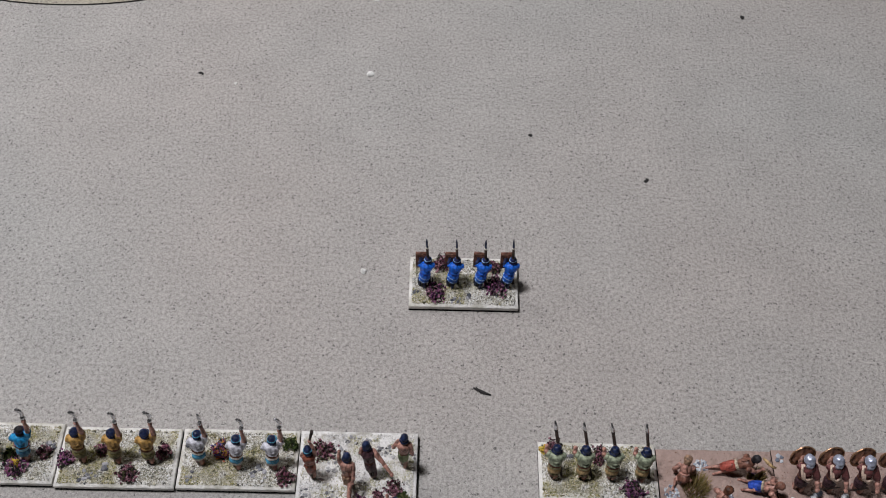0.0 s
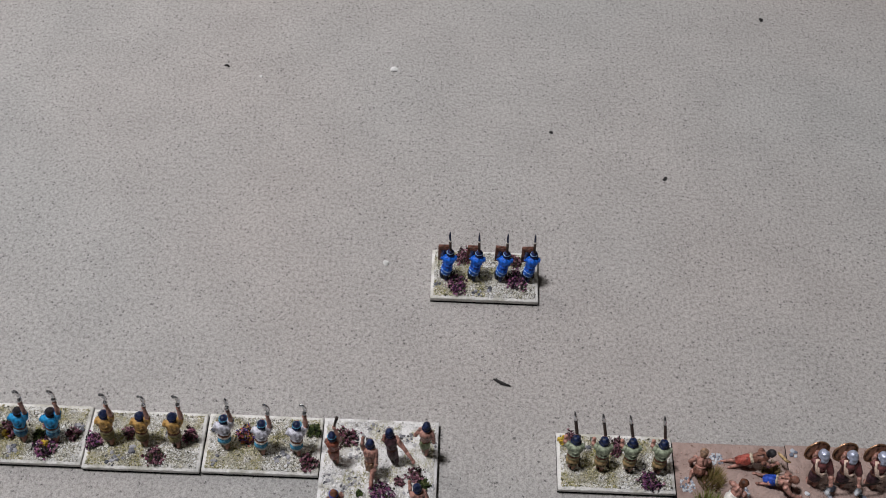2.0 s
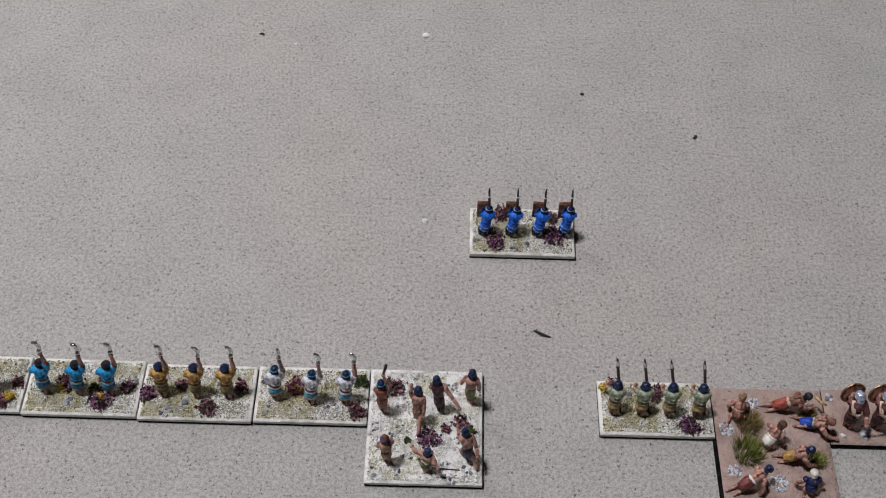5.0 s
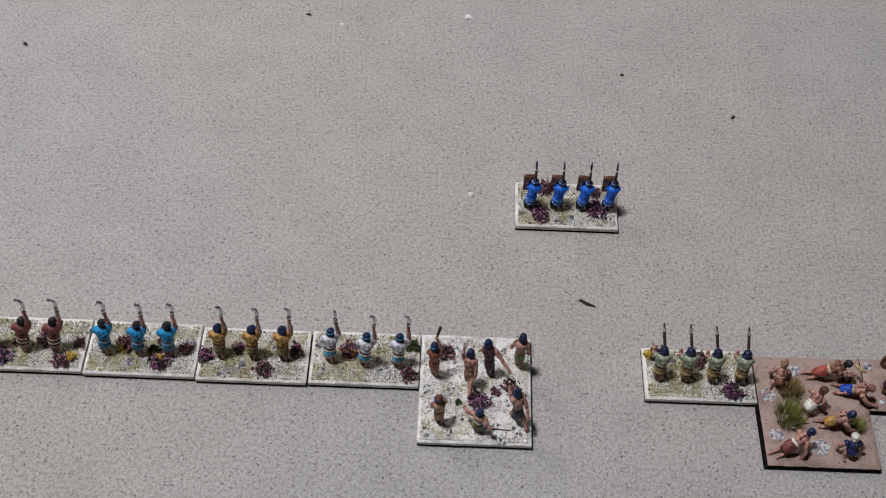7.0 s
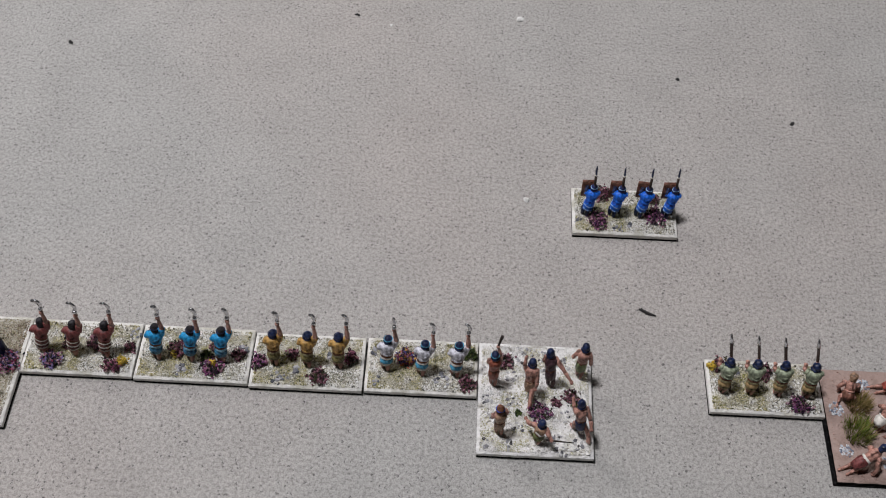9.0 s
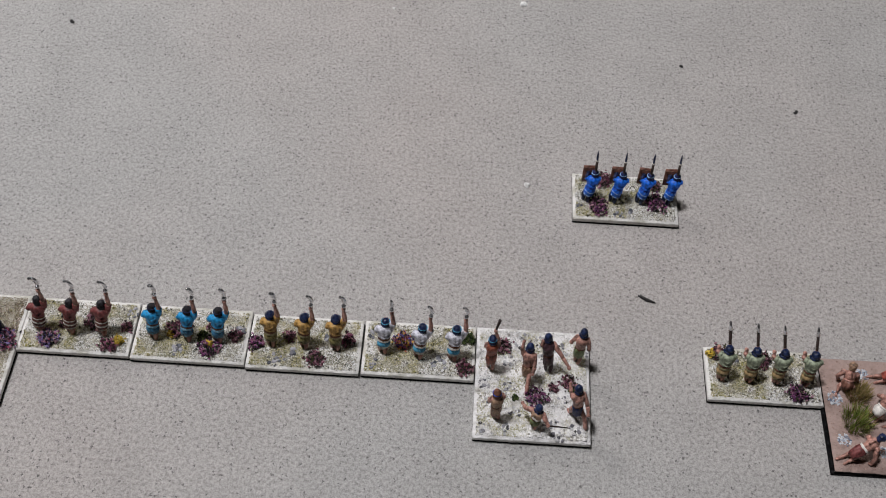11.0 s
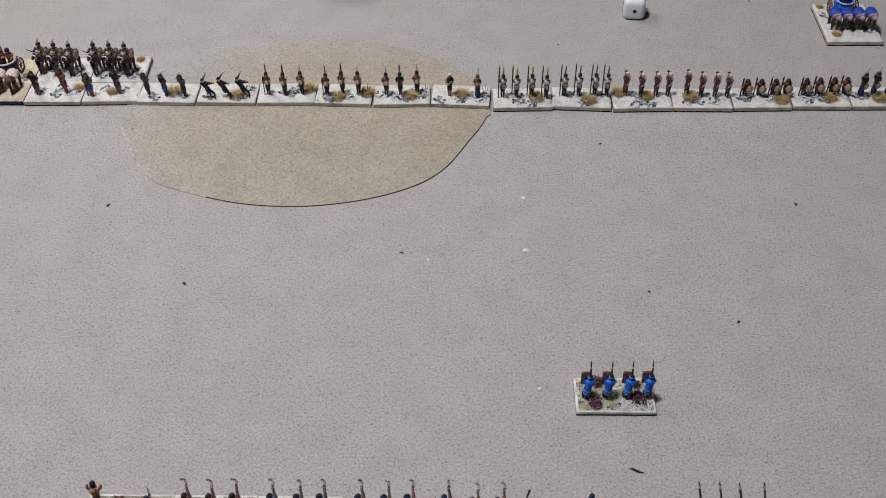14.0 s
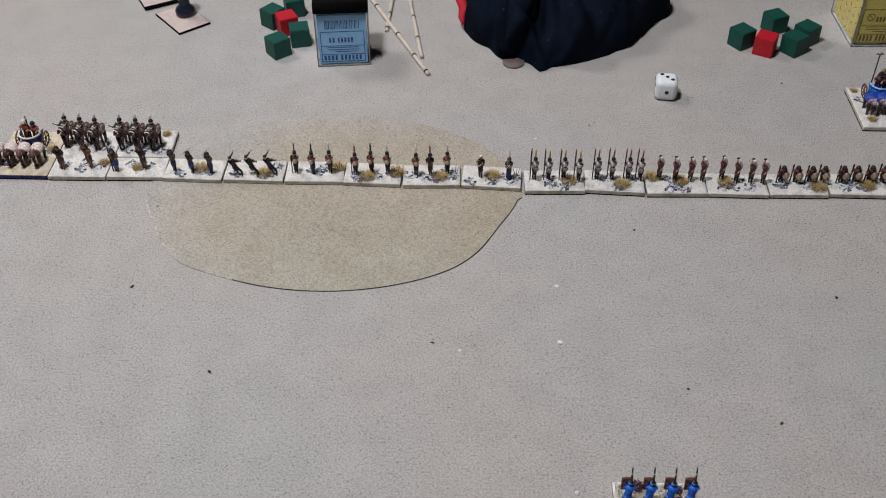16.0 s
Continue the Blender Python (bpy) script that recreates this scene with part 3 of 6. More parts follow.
    if straps:
        for side in (-1, 1):
            s.tube([at(side * 1.9, 0.9, 15.3), at(side * 0.4, 2.15, 13.4), at(-side * 1.4, 1.8, 11.0)], [0.3, 0.36, 0.3], P[straps], 6)
    if cloak:
        s.tube([at(-0.3, -0.9, 16.0), at(-0.6, -2.0, 14.2), at(-1.0, -2.4, 10.5), at(-1.3, -2.2, 6.5), at(-1.3, -1.8, 5.6)], [0.7, 1.7, 1.9, 1.6, 0.6], P[cloak], 16, 0.5, pleats=5, deep=0.12)
    s.tube([at(0, 0, 15.8), at(0, 0.3, 17.0)], [0.9, 0.85], P[skin], 8)
    hc = at(0, 0.45, 18.2)

    def on_head(x, y, z):
        return hc + Vector((x, y, z)) * head

    s.ball(hc, (1.4 * head, 1.6 * head, 1.75 * head), P[skin], 12, 8)
    s.ball(on_head(0, 1.55, -0.2), 0.36 * head, P[skin], 6, 4)
    for side in (-1, 1):
        s.ball(on_head(side * 1.38, 0.0, -0.2), (0.25, 0.4, 0.5), P[skin], 6, 4)
    if helmet:
        s.ball(on_head(0, -0.1, 0.35), (1.78 * head, 1.95 * head, 1.9 * head), P[helmet], 14, 7, half=True)
        s.ring(on_head(0, -0.1, 0.1), 1.66 * head, 0.26, P[helmet], 16)
        s.tube([on_head(0, -1.5, 0.2), on_head(0, -1.95, -0.9), on_head(0, -2.1, -1.5)], [1.3 * head, 1.35 * head, 1.1 * head], P[helmet], 9, 0.35)
    else:
        s.ball(on_head(0, -0.35, 0.35), (1.66 * head, 1.72 * head, 1.68 * head), P[hair], 12, 8)
        for j in range(9):
            q = math.pi * (1.04 + 0.92 * j / 8)
            s.ball(on_head(1.42 * math.cos(q), -0.35 + 1.42 * math.sin(q), -0.85 - 0.25 * (j % 2)), (0.56, 0.56, 0.72), P[hair], 7, 5)
    if head_band:
        s.ring(on_head(0, -0.25, 0.3), 1.66 * head, 0.24, P[head_band], 16, Euler((radians(-8), 0, 0)).to_matrix())
    if plume:
        s.tube([at(0, 0, 19.8), at(0, -0.2, 21.5), at(0, -0.3, 24.8), at(0, -0.2, 27.6)], [0.4, 0.74, 0.7, 0.25], P[plume], 8)
    for side, hand in ((-1, hand_l), (1, hand_r)):
        sh = at(side * 2.2, 0.1, 15.0)
        hand = Vector(hand)
        mid = sh.lerp(hand, 0.5) + Vector((side * 0.6, -0.5, -0.5))
        up = P[tunic if sleeves else skin]
        s.ball(sh, (1.1, 1.15, 1.1), up, 10, 6)
        s.tube([sh, sh.lerp(mid, 0.35), sh.lerp(mid, 0.8), mid], [1.05, 1.06, 0.86, 0.76], P[skin], 9)
        if sleeves:
            s.tube([sh, sh.lerp(mid, 0.4), sh.lerp(mid, 0.82), sh.lerp(mid, 0.9)], [1.1, 1.14, 1.16, 0.8], up, 12, pleats=5, deep=0.07)
        s.tube([mid, mid.lerp(hand, 0.3), mid.lerp(hand, 0.8), hand], [0.78, 0.82, 0.56, 0.5], P[skin], 9)
        s.ball(hand, (0.8, 0.85, 0.85), P[skin], 8, 5)
    h = Vector(hand_r)
    if weapon == "sickle":
        s.tube([h + Vector((0, 0.1, -1.0)), h + Vector((0.1, 0.3, 1.2))], [0.36, 0.34], P["wood"], 7)
        s.ball(h + Vector((0.1, 0.4, 1.5)), 0.85, P["steel"], 10, 7)
        hook = 1.0 if tunic == "red" else 0.55
        arc = [(0.15, 0.5, 1.9), (0.4, 0.7, 2.8), (0.4, 0.9, 3.8), (0.0, 1.1, 4.8), (-0.8 * hook, 1.2, 5.4), (-1.5 * hook, 1.2, 5.5)]
        s.tube([h + Vector(p) for p in arc], [0.45, 0.6, 0.7, 0.72, 0.68, 0.5], P["steel"], 8, 0.7)
        s.ball(h + Vector((-1.5 * hook, 1.2, 5.5)), 0.62, P["steel"], 9, 6)
    elif weapon == "sword":
        s.tube([h + Vector((0, 0.1, -0.8)), h + Vector((0, 0.3, 1.0))], [0.36, 0.34], P["wood"], 7)
        s.ball(h + Vector((0, 0.3, 1.3)), 0.85, P["steel"], 10, 7)
        s.tube([h + Vector(p) for p in ((0, 0.4, 1.6), (0.1, 0.7, 3.4), (0, 1.0, 5.2), (-0.2, 1.1, 6.2))], [0.45, 0.7, 0.65, 0.25], P["steel"], 8, 0.6)
    elif weapon == "spear":
        foot, tip = Vector((h.x - tilt[0] * 0.8, h.y - tilt[1] * 0.8, 0.6)), Vector((h.x + tilt[0], h.y + tilt[1], spear_top))
        s.tube([foot, h, h.lerp(tip, 0.68)], [0.5, 0.56, 0.5], P["wood"], 7)
        s.tube([h.lerp(tip, f) for f in (0.7, 0.73, 0.86, 1.0)], [0.42, 0.46, 0.44, 0.2] if blade == "blueblack" else [0.45, 0.62, 0.58, 0.25], P[blade], 7)
        s.tube([h.lerp(tip, f) for f in (0.665, 0.7)], 0.58, P["white" if blade == "blueblack" else "wood"], 7)
    elif weapon == "club":
        s.tube([h, h + Vector((0.5, 0.6, 2.0)), h + Vector((1.4, 1.2, 5.0))], [0.4, 0.5, 0.7], P["wood"], 7)
    elif weapon == "axe":
        s.tube([h + Vector((0, 0, -3)), h + Vector((0, 0.3, 3.2))], 0.34, P["skin_dark"], 6)
        s.slab(h + Vector((0, 0.6, 3.3)), (2.5, 0.6, 1.1), P["black"], Euler((0, radians(14), 0)).to_matrix(), 0.3)
    elif weapon == "javelin":
        s.tube([h + Vector((-0.6, -7, -1.5)), h, h + Vector((0.6, 7, 1.6))], [0.2, 0.26, 0.12], P["wood"], 5)
    elif weapon == "bow":
        s.tube([h + Vector(p) for p in ((-0.3, -0.6, 4.2), (0.1, 0.7, 2.2), (0, 0.4, 0), (0.1, 0.7, -2.2), (-0.3, -0.6, -4.2))], [0.12, 0.26, 0.32, 0.26, 0.12], P["buff"], 5)
    if pad:
        s.tube([at(-0.9, -0.4, 18.2), at(-1.7, 0.3, 16.6), at(-1.9, 1.1, 14.6)], [0.9, 1.1, 0.6], P[pad], 9)
    if pole:
        s.tube([h - 0.25 * Vector(pole), h, h + Vector(pole)], [0.3, 0.36, 0.22], P["wood"], 6)
    q = Vector(hand_l)
    if shield == "tall":
        t = Euler((radians(-8), 0, 0)).to_matrix()
        s.slab(q + Vector((0.4, 1.0, -2.2)), (4.8, 0.7, 9.6), P["shieldwood"], t, 0.35)
        s.slab(q + Vector((0.4, 0.55, 2.2)), (4.9, 0.5, 0.7), P["leather"], t, 0.35)
        for x in (-1.9, 2.7):
            s.tube([q + Vector((x, 0.5, -5.5)), q + Vector((x, 1.1, 2.2))], 0.22, P["leather"], 6)
    elif shield == "round":
        t = Euler((radians(-107), 0, radians(6))).to_matrix()
        s.ball(q, (4.1, 4.1, 0.9), P["bronze"], 28, 7, t, half=True)
        s.ball(q, (4.1, 4.1, 0.25), P["hoplon"], 28, 4, t)
        s.ring(q, 4.1, 0.34, P["copper"], 32, t)
        s.ring(q, 3.3, 0.12, P["copper"], 28, t)
        s.ring(q, 2.3, 0.12, P["copper"], 24, t)
        for off in (0.0, 0.9):
            s.tube([at(-1.9 + 0.5 * off, 0.2, 16.4), at(-2.3 + off, -1.7, 15.2 - off), at(-1.9 + off, -2.6, 13.2 - off), at(-0.2 + 0.5 * off, -2.7, 11.8 - off), at(1.7, -1.9, 11.6 - off)], 0.42, P["cream"], 8)
    elif shield == "hide":
        s.ball(q + Vector((0.2, 0.9, -1.0)), (2.4, 0.7, 2.7), P["black"], 12, 6)
        s.ball(q + Vector((0.2, 1.3, -1.0)), (2.0, 0.5, 2.2), P["hide"], 12, 6)
    elif shield == "body":
        s.ball(q + Vector((-0.6, 1.0, -1.0)), (2.9, 0.9, 3.5), P["umber"], 14, 8)
        s.ball(q + Vector((-0.6, 1.45, -0.9)), (2.5, 0.75, 3.1), P["targe"], 14, 8)
    elif shield == "boss":
        s.ball(q + Vector((0.6, 0.9, -0.6)), (2.1, 0.8, 2.5), P["leather"], 12, 6)
        s.ball(q + Vector((0.6, 1.4, -0.5)), (1.7, 0.6, 2.1), P["cream"], 12, 6)
        s.ball(at(-2.5, 0.5, 15.8), (1.15, 1.2, 1.2), P["white"], 9, 6)
    elif shield == "small":
        s.ball(q + Vector((0.6, 0.9, 0)), (1.5, 0.5, 1.7), P["brown"], 10, 5)
    for v in s.verts:
        v.x, v.y = v.x * wide, v.y * (1 + (wide - 1) * 0.6)
        v *= size
    return s.mesh("figurine", 0.2, seed)


def creeper(kilt="red", top="skin", hair="hair", sash="", length=16.0, arms=((-2.0, 5.5, 4.2), (2.6, 6.5, 3.0)), spread=1.2, bow=False, cap="", rise=1.0, seed=1):
    """A figure stalking low over the ground, stretched out along +y: legs behind, head and arms ahead."""
    P, s = PAINTS, Sculpt()
    L = length / 16.0
    hip, chest, neck = Vector((0, -0.8 * L, 4.6 * rise)), Vector((0, 3.4 * L, 7.0 * rise)), Vector((0, 5.2 * L, 8.2 * rise))
    for side, back in ((-1, -8.0 * L), (1, -6.0 * L)):
        knee = Vector((side * spread, (back + hip.y) / 2 + 0.8, 2.6 + 0.6 * side))
        s.tube([(side * spread * 1.1, back, 0.7), (side * spread, back + 1.2, 1.1), knee, hip + Vector((side * 0.9, 0, -0.4))], [0.45, 0.5, 0.78, 1.1], P["skin"], 8)
        s.ball((side * spread * 1.15, back - 0.3, 0.5), (0.55, 0.9, 0.5), P["skin"], 7, 4)
    s.tube([hip + Vector((0, -3.4 * L, -1.5)), hip + Vector((0, -2.4 * L, -0.8)), hip, hip.lerp(chest, 0.4)], [1.45, 1.85, 2.2, 1.8], P[kilt], 24, 0.9, pleats=7, deep=0.07)
    s.tube([hip.lerp(chest, 0.28), hip.lerp(chest, 0.4), hip.lerp(chest, 0.5)], [1.9, 2.2, 1.9], P[sash or "buff"], 12, 0.9)
    s.tube([hip.lerp(chest, 0.3), hip.lerp(chest, 0.65), chest, neck, neck + Vector((0, 0.6, 0.5))], [1.6, 1.85, 2.3, 1.7, 0.8], P[top], 12, 0.85)
    s.tube([chest + Vector((0, -1.8, 2.0)), chest + Vector((0, 0.6, 2.3))], [0.25, 0.3], P["skin_dark"], 5)
    head = neck + Vector((0, 1.5, 1.9))
    s.ball(head, (1.35, 1.5, 1.5), P["skin"], 10, 7)
    s.ball(head + Vector((0, -0.25, 0.4)), (1.58, 1.65, 1.5), P[cap or hair], 11, 7)
    s.ball(head + Vector((0, -1.3, -0.5)), (1.3, 0.8, 1.0), P[cap or hair], 8, 5)
    for side, hand in zip((-1, 1), arms):
        sh, hand = chest + Vector((side * 2.4, 0.6, 0.2)), Vector(hand)
        mid = sh.lerp(hand, 0.5) + Vector((side * 1.1, -0.4, -0.3))
        s.ball(sh, 1.15, P[top], 8, 5)
        s.tube([sh, sh.lerp(mid, 0.5), mid, mid.lerp(hand, 0.6), hand], [0.95, 0.95, 0.72, 0.66, 0.52], P["skin"], 8)
        s.ball(hand, (0.85, 0.9, 0.75), P["skin"], 7, 4)
    if bow:
        h = Vector(arms[1])
        s.tube([h + Vector(p) for p in ((-3.2, 0.2, 2.2), (-2.0, 1.0, 2.4), (-0.8, 1.8, 2.4), (0.2, 2.8, 2.2), (0.8, 4.0, 2.0))], [0.3, 0.55, 0.62, 0.5, 0.25], P["straw"], 7)
    for v in s.verts:
        v *= 0.94
    return s.mesh("figurine", 0.24, seed)


def rider(cloak="grey", trousers="wine", horse="horse", helmet="blueblack", plume="white", seed=1):
    """Horse and rider cast in one piece, facing +y."""
    P, s = PAINTS, Sculpt()
    s.tube([(0, -5.2, 9.3), (0, -4.2, 10), (0, -1, 9.6), (0, 2.4, 9.9), (0, 3.9, 10.8)], [1.3, 2.7, 2.5, 2.7, 1.6], P[horse], 12)
    s.tube([(0, 3.2, 10.5), (0, 5.2, 13.4), (0, 6.0, 15.4)], [1.9, 1.35, 1.0], P[horse], 8, 0.9)
    s.tube([(0, 5.2, 15.4), (0, 6.7, 14.8), (0, 8.4, 13.2)], [1.0, 1.05, 0.65], P[horse], 7)
    s.tube([(0, 4.6, 14.9), (0, 4.0, 12.6), (0, 2.6, 11.6)], [0.45, 0.6, 0.3], P["hair"], 5)
    s.tube([(0, -5.2, 10.2), (0, -6.6, 8.6), (0, -6.6, 5.0)], [0.5, 0.8, 0.3], P["hair"], 6)
    for x, y, bend in ((-1.3, 3.0, 1.4), (1.3, 3.2, 0.2), (-1.3, -4.0, -0.6), (1.3, -4.2, 0.5)):
        s.tube([(x, y, 9), (x, y + bend, 4.8), (x, y + bend * 0.3, 1.0), (x, y + bend * 0.3 + 0.2, 0)], [1.5, 0.95, 0.62, 0.75], P[horse], 7)
    s.ring((0, 6.4, 14.2), 1.4, 0.42, P["white"], 12, Euler((radians(70), 0, 0)).to_matrix())
    for x in (-1, 1):
        s.tube([(x * 1.0, -0.6, 12.0), (x * 2.5, 0.9, 10.2), (x * 2.4, 0.6, 6.2)], [1.1, 0.95, 0.6], P[trousers], 7)
        s.ball((x * 2.4, 1.2, 5.8), (0.55, 1.2, 0.5), P["leather"], 6, 4)
    s.tube([(0, -0.8, 11.4), (0, -0.7, 13.6), (0, -0.6, 15.8), (0, -0.5, 17.0)], [1.7, 1.95, 2.3, 0.9], P[cloak], 10, 0.8)
    s.ball((0, -0.3, 18.4), (1.35, 1.5, 1.65), P["skin"], 9, 6)
    s.ball((0, -0.4, 18.7), (1.4, 1.55, 1.5), P[helmet], 9, 5, half=True)
    s.tube([(0, -0.6, 19.9), (0, -0.8, 21.6), (0, -1.0, 23.4)], [0.4, 0.85, 0.35], P[plume], 6)
    s.tube([(2.2, -0.5, 16), (3.2, 1.5, 14.5), (3.0, 3.4, 15.4)], [0.85, 0.7, 0.5], P[cloak], 6)
    s.tube([(3.2, -1.5, 11.5), (3.0, 3.4, 15.4), (2.7, 7.5, 19.5)], [0.28, 0.32, 0.2], P["wood"], 5)
    s.ball((-3.3, -0.6, 13.4), (1.3, 3.4, 3.4), P["umber"], 14, 7)
    s.ball((-3.6, -0.4, 13.5), (1.25, 2.9, 2.9), P["hide"], 14, 7)
    for x in (-1, 1):
        s.tube([(x * 1.6, -0.4, 16.2), (x * 0.4, 1.5, 14.4), (-x * 1.2, 1.2, 12.4)], 0.34, P["buff"], 6)
    for v in s.verts:
        v *= 1.18
    return s.mesh("figurine", 0.18, seed)


def draught_horse(coat="horse", cloth="white", seed=1):
    P, s = PAINTS, Sculpt()
    s.tube([(0, -6, 9.3), (0, -4.6, 10), (0, -1, 9.6), (0, 2.4, 9.9), (0, 3.9, 10.8)], [1.2, 2.2, 2.0, 2.1, 1.3], P[coat], 10)
    s.tube([(0, -5.6, 9.7), (0, -4.2, 10.4), (0, -1, 10.0), (0, 1.8, 10.2), (0, 2.8, 10.3)], [0.9, 2.6, 3.0, 2.8, 1.2], P[cloth], 14)
    s.tube([(0, 2.6, 9.6), (0, 4.8, 11.4), (0, 5.8, 12.4)], [2.5, 1.9, 1.2], P[coat], 10, 0.9)
    s.tube([(0, 5.0, 12.8), (0, 6.8, 11.8), (0, 8.4, 9.8)], [1.2, 1.25, 0.75], P[coat], 8)
    for x in (-0.6, 0.6):
        s.tube([(x, 5.0, 13.2), (x * 1.2, 5.0, 14.6)], [0.4, 0.1], P[coat], 5)
    s.ring((0, 6.6, 11.9), 1.25, 0.22, P["buff"], 9, Euler((radians(-35), 0, 0)).to_matrix())
    # legs dark whatever the coat: shade beneath the horse put into the colour
    for x, y, bend in ((-1.3, 3.0, 1.4), (1.3, 3.2, 0.2), (-1.3, -4.6, -0.6), (1.3, -4.8, 0.5)):
        s.tube([(x, y, 9), (x, y + bend, 4.8), (x, y + bend * 0.3, 1.0), (x, y + bend * 0.3 + 0.2, 0)], [1.2, 0.8, 0.55, 0.7], P["horse"], 7)
    for v in s.verts:
        v.x, v.y, v.z = v.x * 1.5, v.y * 1.1, v.z * 1.1
    return s.mesh("figurine", 0.18, seed)


def cab_mesh(colour, rim, w=13, d=9, h=8.5):
    """A chariot car: a curved front with a thick rim, open at the back; faces +y."""
    P, s = PAINTS, Sculpt()
    outer, inner = [], []
    for k in range(13):
        a = math.pi * k / 12
        outer.append((w / 2 * math.cos(a), d * math.sin(a) ** 0.8))
        inner.append(((w / 2 - 0.8) * math.cos(a), (d - 0.8) * math.sin(a) ** 0.8))
    verts, faces = [], []
    for z0, z1 in ((3.0, h + 3),):
        for ringpts, z in ((outer, z0), (outer, z1), (inner, z1), (inner, z0)):
            verts += [(x * (0.9 if z == z0 else 1), y * (0.9 if z == z0 else 1), z) for x, y in ringpts]
    for j in range(4):
        for k in range(12):
            a, b = j * 13 + k, ((j + 1) % 4) * 13 + k
            faces.append((a, a + 1, b + 1, b))
    faces += [(0, 13, 26, 39), (12, 51, 38, 25)]
    s.add(verts, faces, P[colour])
    s.slab((0, d * 0.35, 3.0), (w * 0.85, d * 0.75, 0.7), P["leather"])
    s.tube([((w / 2) * math.cos(math.pi * k / 12), d * math.sin(math.pi * k / 12) ** 0.8, h + 3) for k in range(13)], 0.75, P[rim], 6)
    s.tube([(0, d, 4), (0, d + 9, 7), (0, d + 16, 9)], [0.5, 0.45, 0.4], P["wood"], 6)
    return s.mesh("cab", 0.1, 3)


def wheel_mesh(r=5.2, spokes=8):
    P, s = PAINTS, Sculpt()
    t = Euler((0, radians(90), 0)).to_matrix()
    s.ring((0, 0, r), r, 0.55, P["brown"], 22, t)
    s.ball((0, 0, r), (0.9, 0.9, 0.9), P["leather"], 8, 5)
    for k in range(spokes):
        a = 2 * math.pi * k / spokes
        s.tube([(0, 0, r), (0, r * math.cos(a), r + r * math.sin(a))], 0.3, P["leather"], 5)
    return s.mesh("wheel", 0.05, 2)


# ---- the table, the mat and the room round it ----
def flat_sheet(name, x0, x1, y0, y1, z0, z1, mat, n=1):
    s = Sculpt()
    s.slab(((x0 + x1) / 2, (y0 + y1) / 2, (z0 + z1) / 2), (x1 - x0, y1 - y0, z1 - z0), mat, None, 0.2)
    return s.mesh(name, shade=False)


wall_paint = plaster("wall_paint", (0.17, 0.166, 0.158), (0.15, 0.147, 0.14), 0.9)
floor_paint = plaster("floor_boards", (0.22, 0.15, 0.1), (0.16, 0.11, 0.07), 0.6)
table_wood = plaster("table_wood", (0.2, 0.12, 0.07), (0.14, 0.08, 0.05), 0.5)
tagged(new("ground", flat_sheet("ground", -700, 620, -420, 880, -2, 0, mat_ground("sandy_mat"))), "grey-brown sandy gaming mat with dark specks, covering the table", "mat", kind="structure")
table = thing("table", (-40, 230, -740), 0, "plain brown wooden table under the gaming mat", "table")
top = Sculpt()
top.slab((0, 0, 722), (1400, 1380, 30), table_wood, None, 0.2)
part("tabletop", top.mesh("tabletop", shade=False), table)
leg = Sculpt()
leg.tube([(0, 0, 0), (0, 0, 707)], [30, 34], table_wood, 12)
leg_mesh = leg.mesh("leg")
for x in (-620, 620):
    for y in (-600, 600):
        part("leg", leg_mesh, table, (x, y, 0))
for name, box, m in (
    ("floor", (-2000, 2000, -1900, 2300, -790, -740), floor_paint),
    ("ceiling", (-2000, 2000, -1900, 2300, 1660, 1710), wall_paint),
    ("wall_north", (-2000, 2000, 2300, 2350, -740, 1660), wall_paint),
    ("wall_south", (-2000, 2000, -1950, -1900, -740, 1660), wall_paint),
    ("wall_west", (-2050, -2000, -1900, 2300, -740, 1660), wall_paint),
    ("wall_east", (2000, 2050, -1900, 2300, -740, 1660), wall_paint),
):
    tagged(new(name, flat_sheet(name, *box, m)), "plain painted " + name.split("_")[0], name.split("_")[0], kind="structure")
# unseen housings over both lights; the second only carries the added fill
for x, y, z, r in ((-0.34, 0.1, 1.35, 120), (-0.64, 0.76, 1.01, 190)):
    lamp = thing("unseen_lamp", (x * 1000, y * 1000, z * 1000), 0, "unseen round white lamp with a metal canopy, hung from the ceiling", "lamp", "ceiling lamps")
    sh = Sculpt()
    sh.tube([(0, 0, 0), (0, 0, 20), (0, 0, 40)], [r, r * 0.98, r * 0.4], wall_paint, 28)
    part("shade", sh.mesh("shade"), lamp)
    rod = Sculpt()
    rod.tube([(0, 0, 38), (0, 0, 1660 - z * 1000)], 12, STEEL, 8)
    part("rod", rod.mesh("rod"), lamp)

# flat terrain piece: a thin oval, its cut edge chalky round one side; round the other a dark colour stands in for the
# shadow gap
HILL = (-131.0, 303.0)
verts, faces, slots = [(0, 0, 0.6)], [], []
N = 200
for scale, z in ((0.5, 0.6), (0.97, 0.6), (0.9965, 0.56), (1.0, 0.4), (0.9985, 0.0)):
    for k in range(N):
        a = 2 * math.pi * k / N
        deg = 360 * k / N
        w = 1 - 0.068 * math.exp(-((deg - 339) / 19) ** 2) - 0.03 * math.exp(-((deg - 199) / 12) ** 2) + 0.028 * math.exp(-((deg - 227) / 9) ** 2) + 0.004 * noise.noise(Vector((math.cos(a) * 3, math.sin(a) * 3, 3)))
        verts.append((127 * scale * w * math.cos(a), 93.5 * scale * w * math.sin(a), z))
rng = random.Random(8)
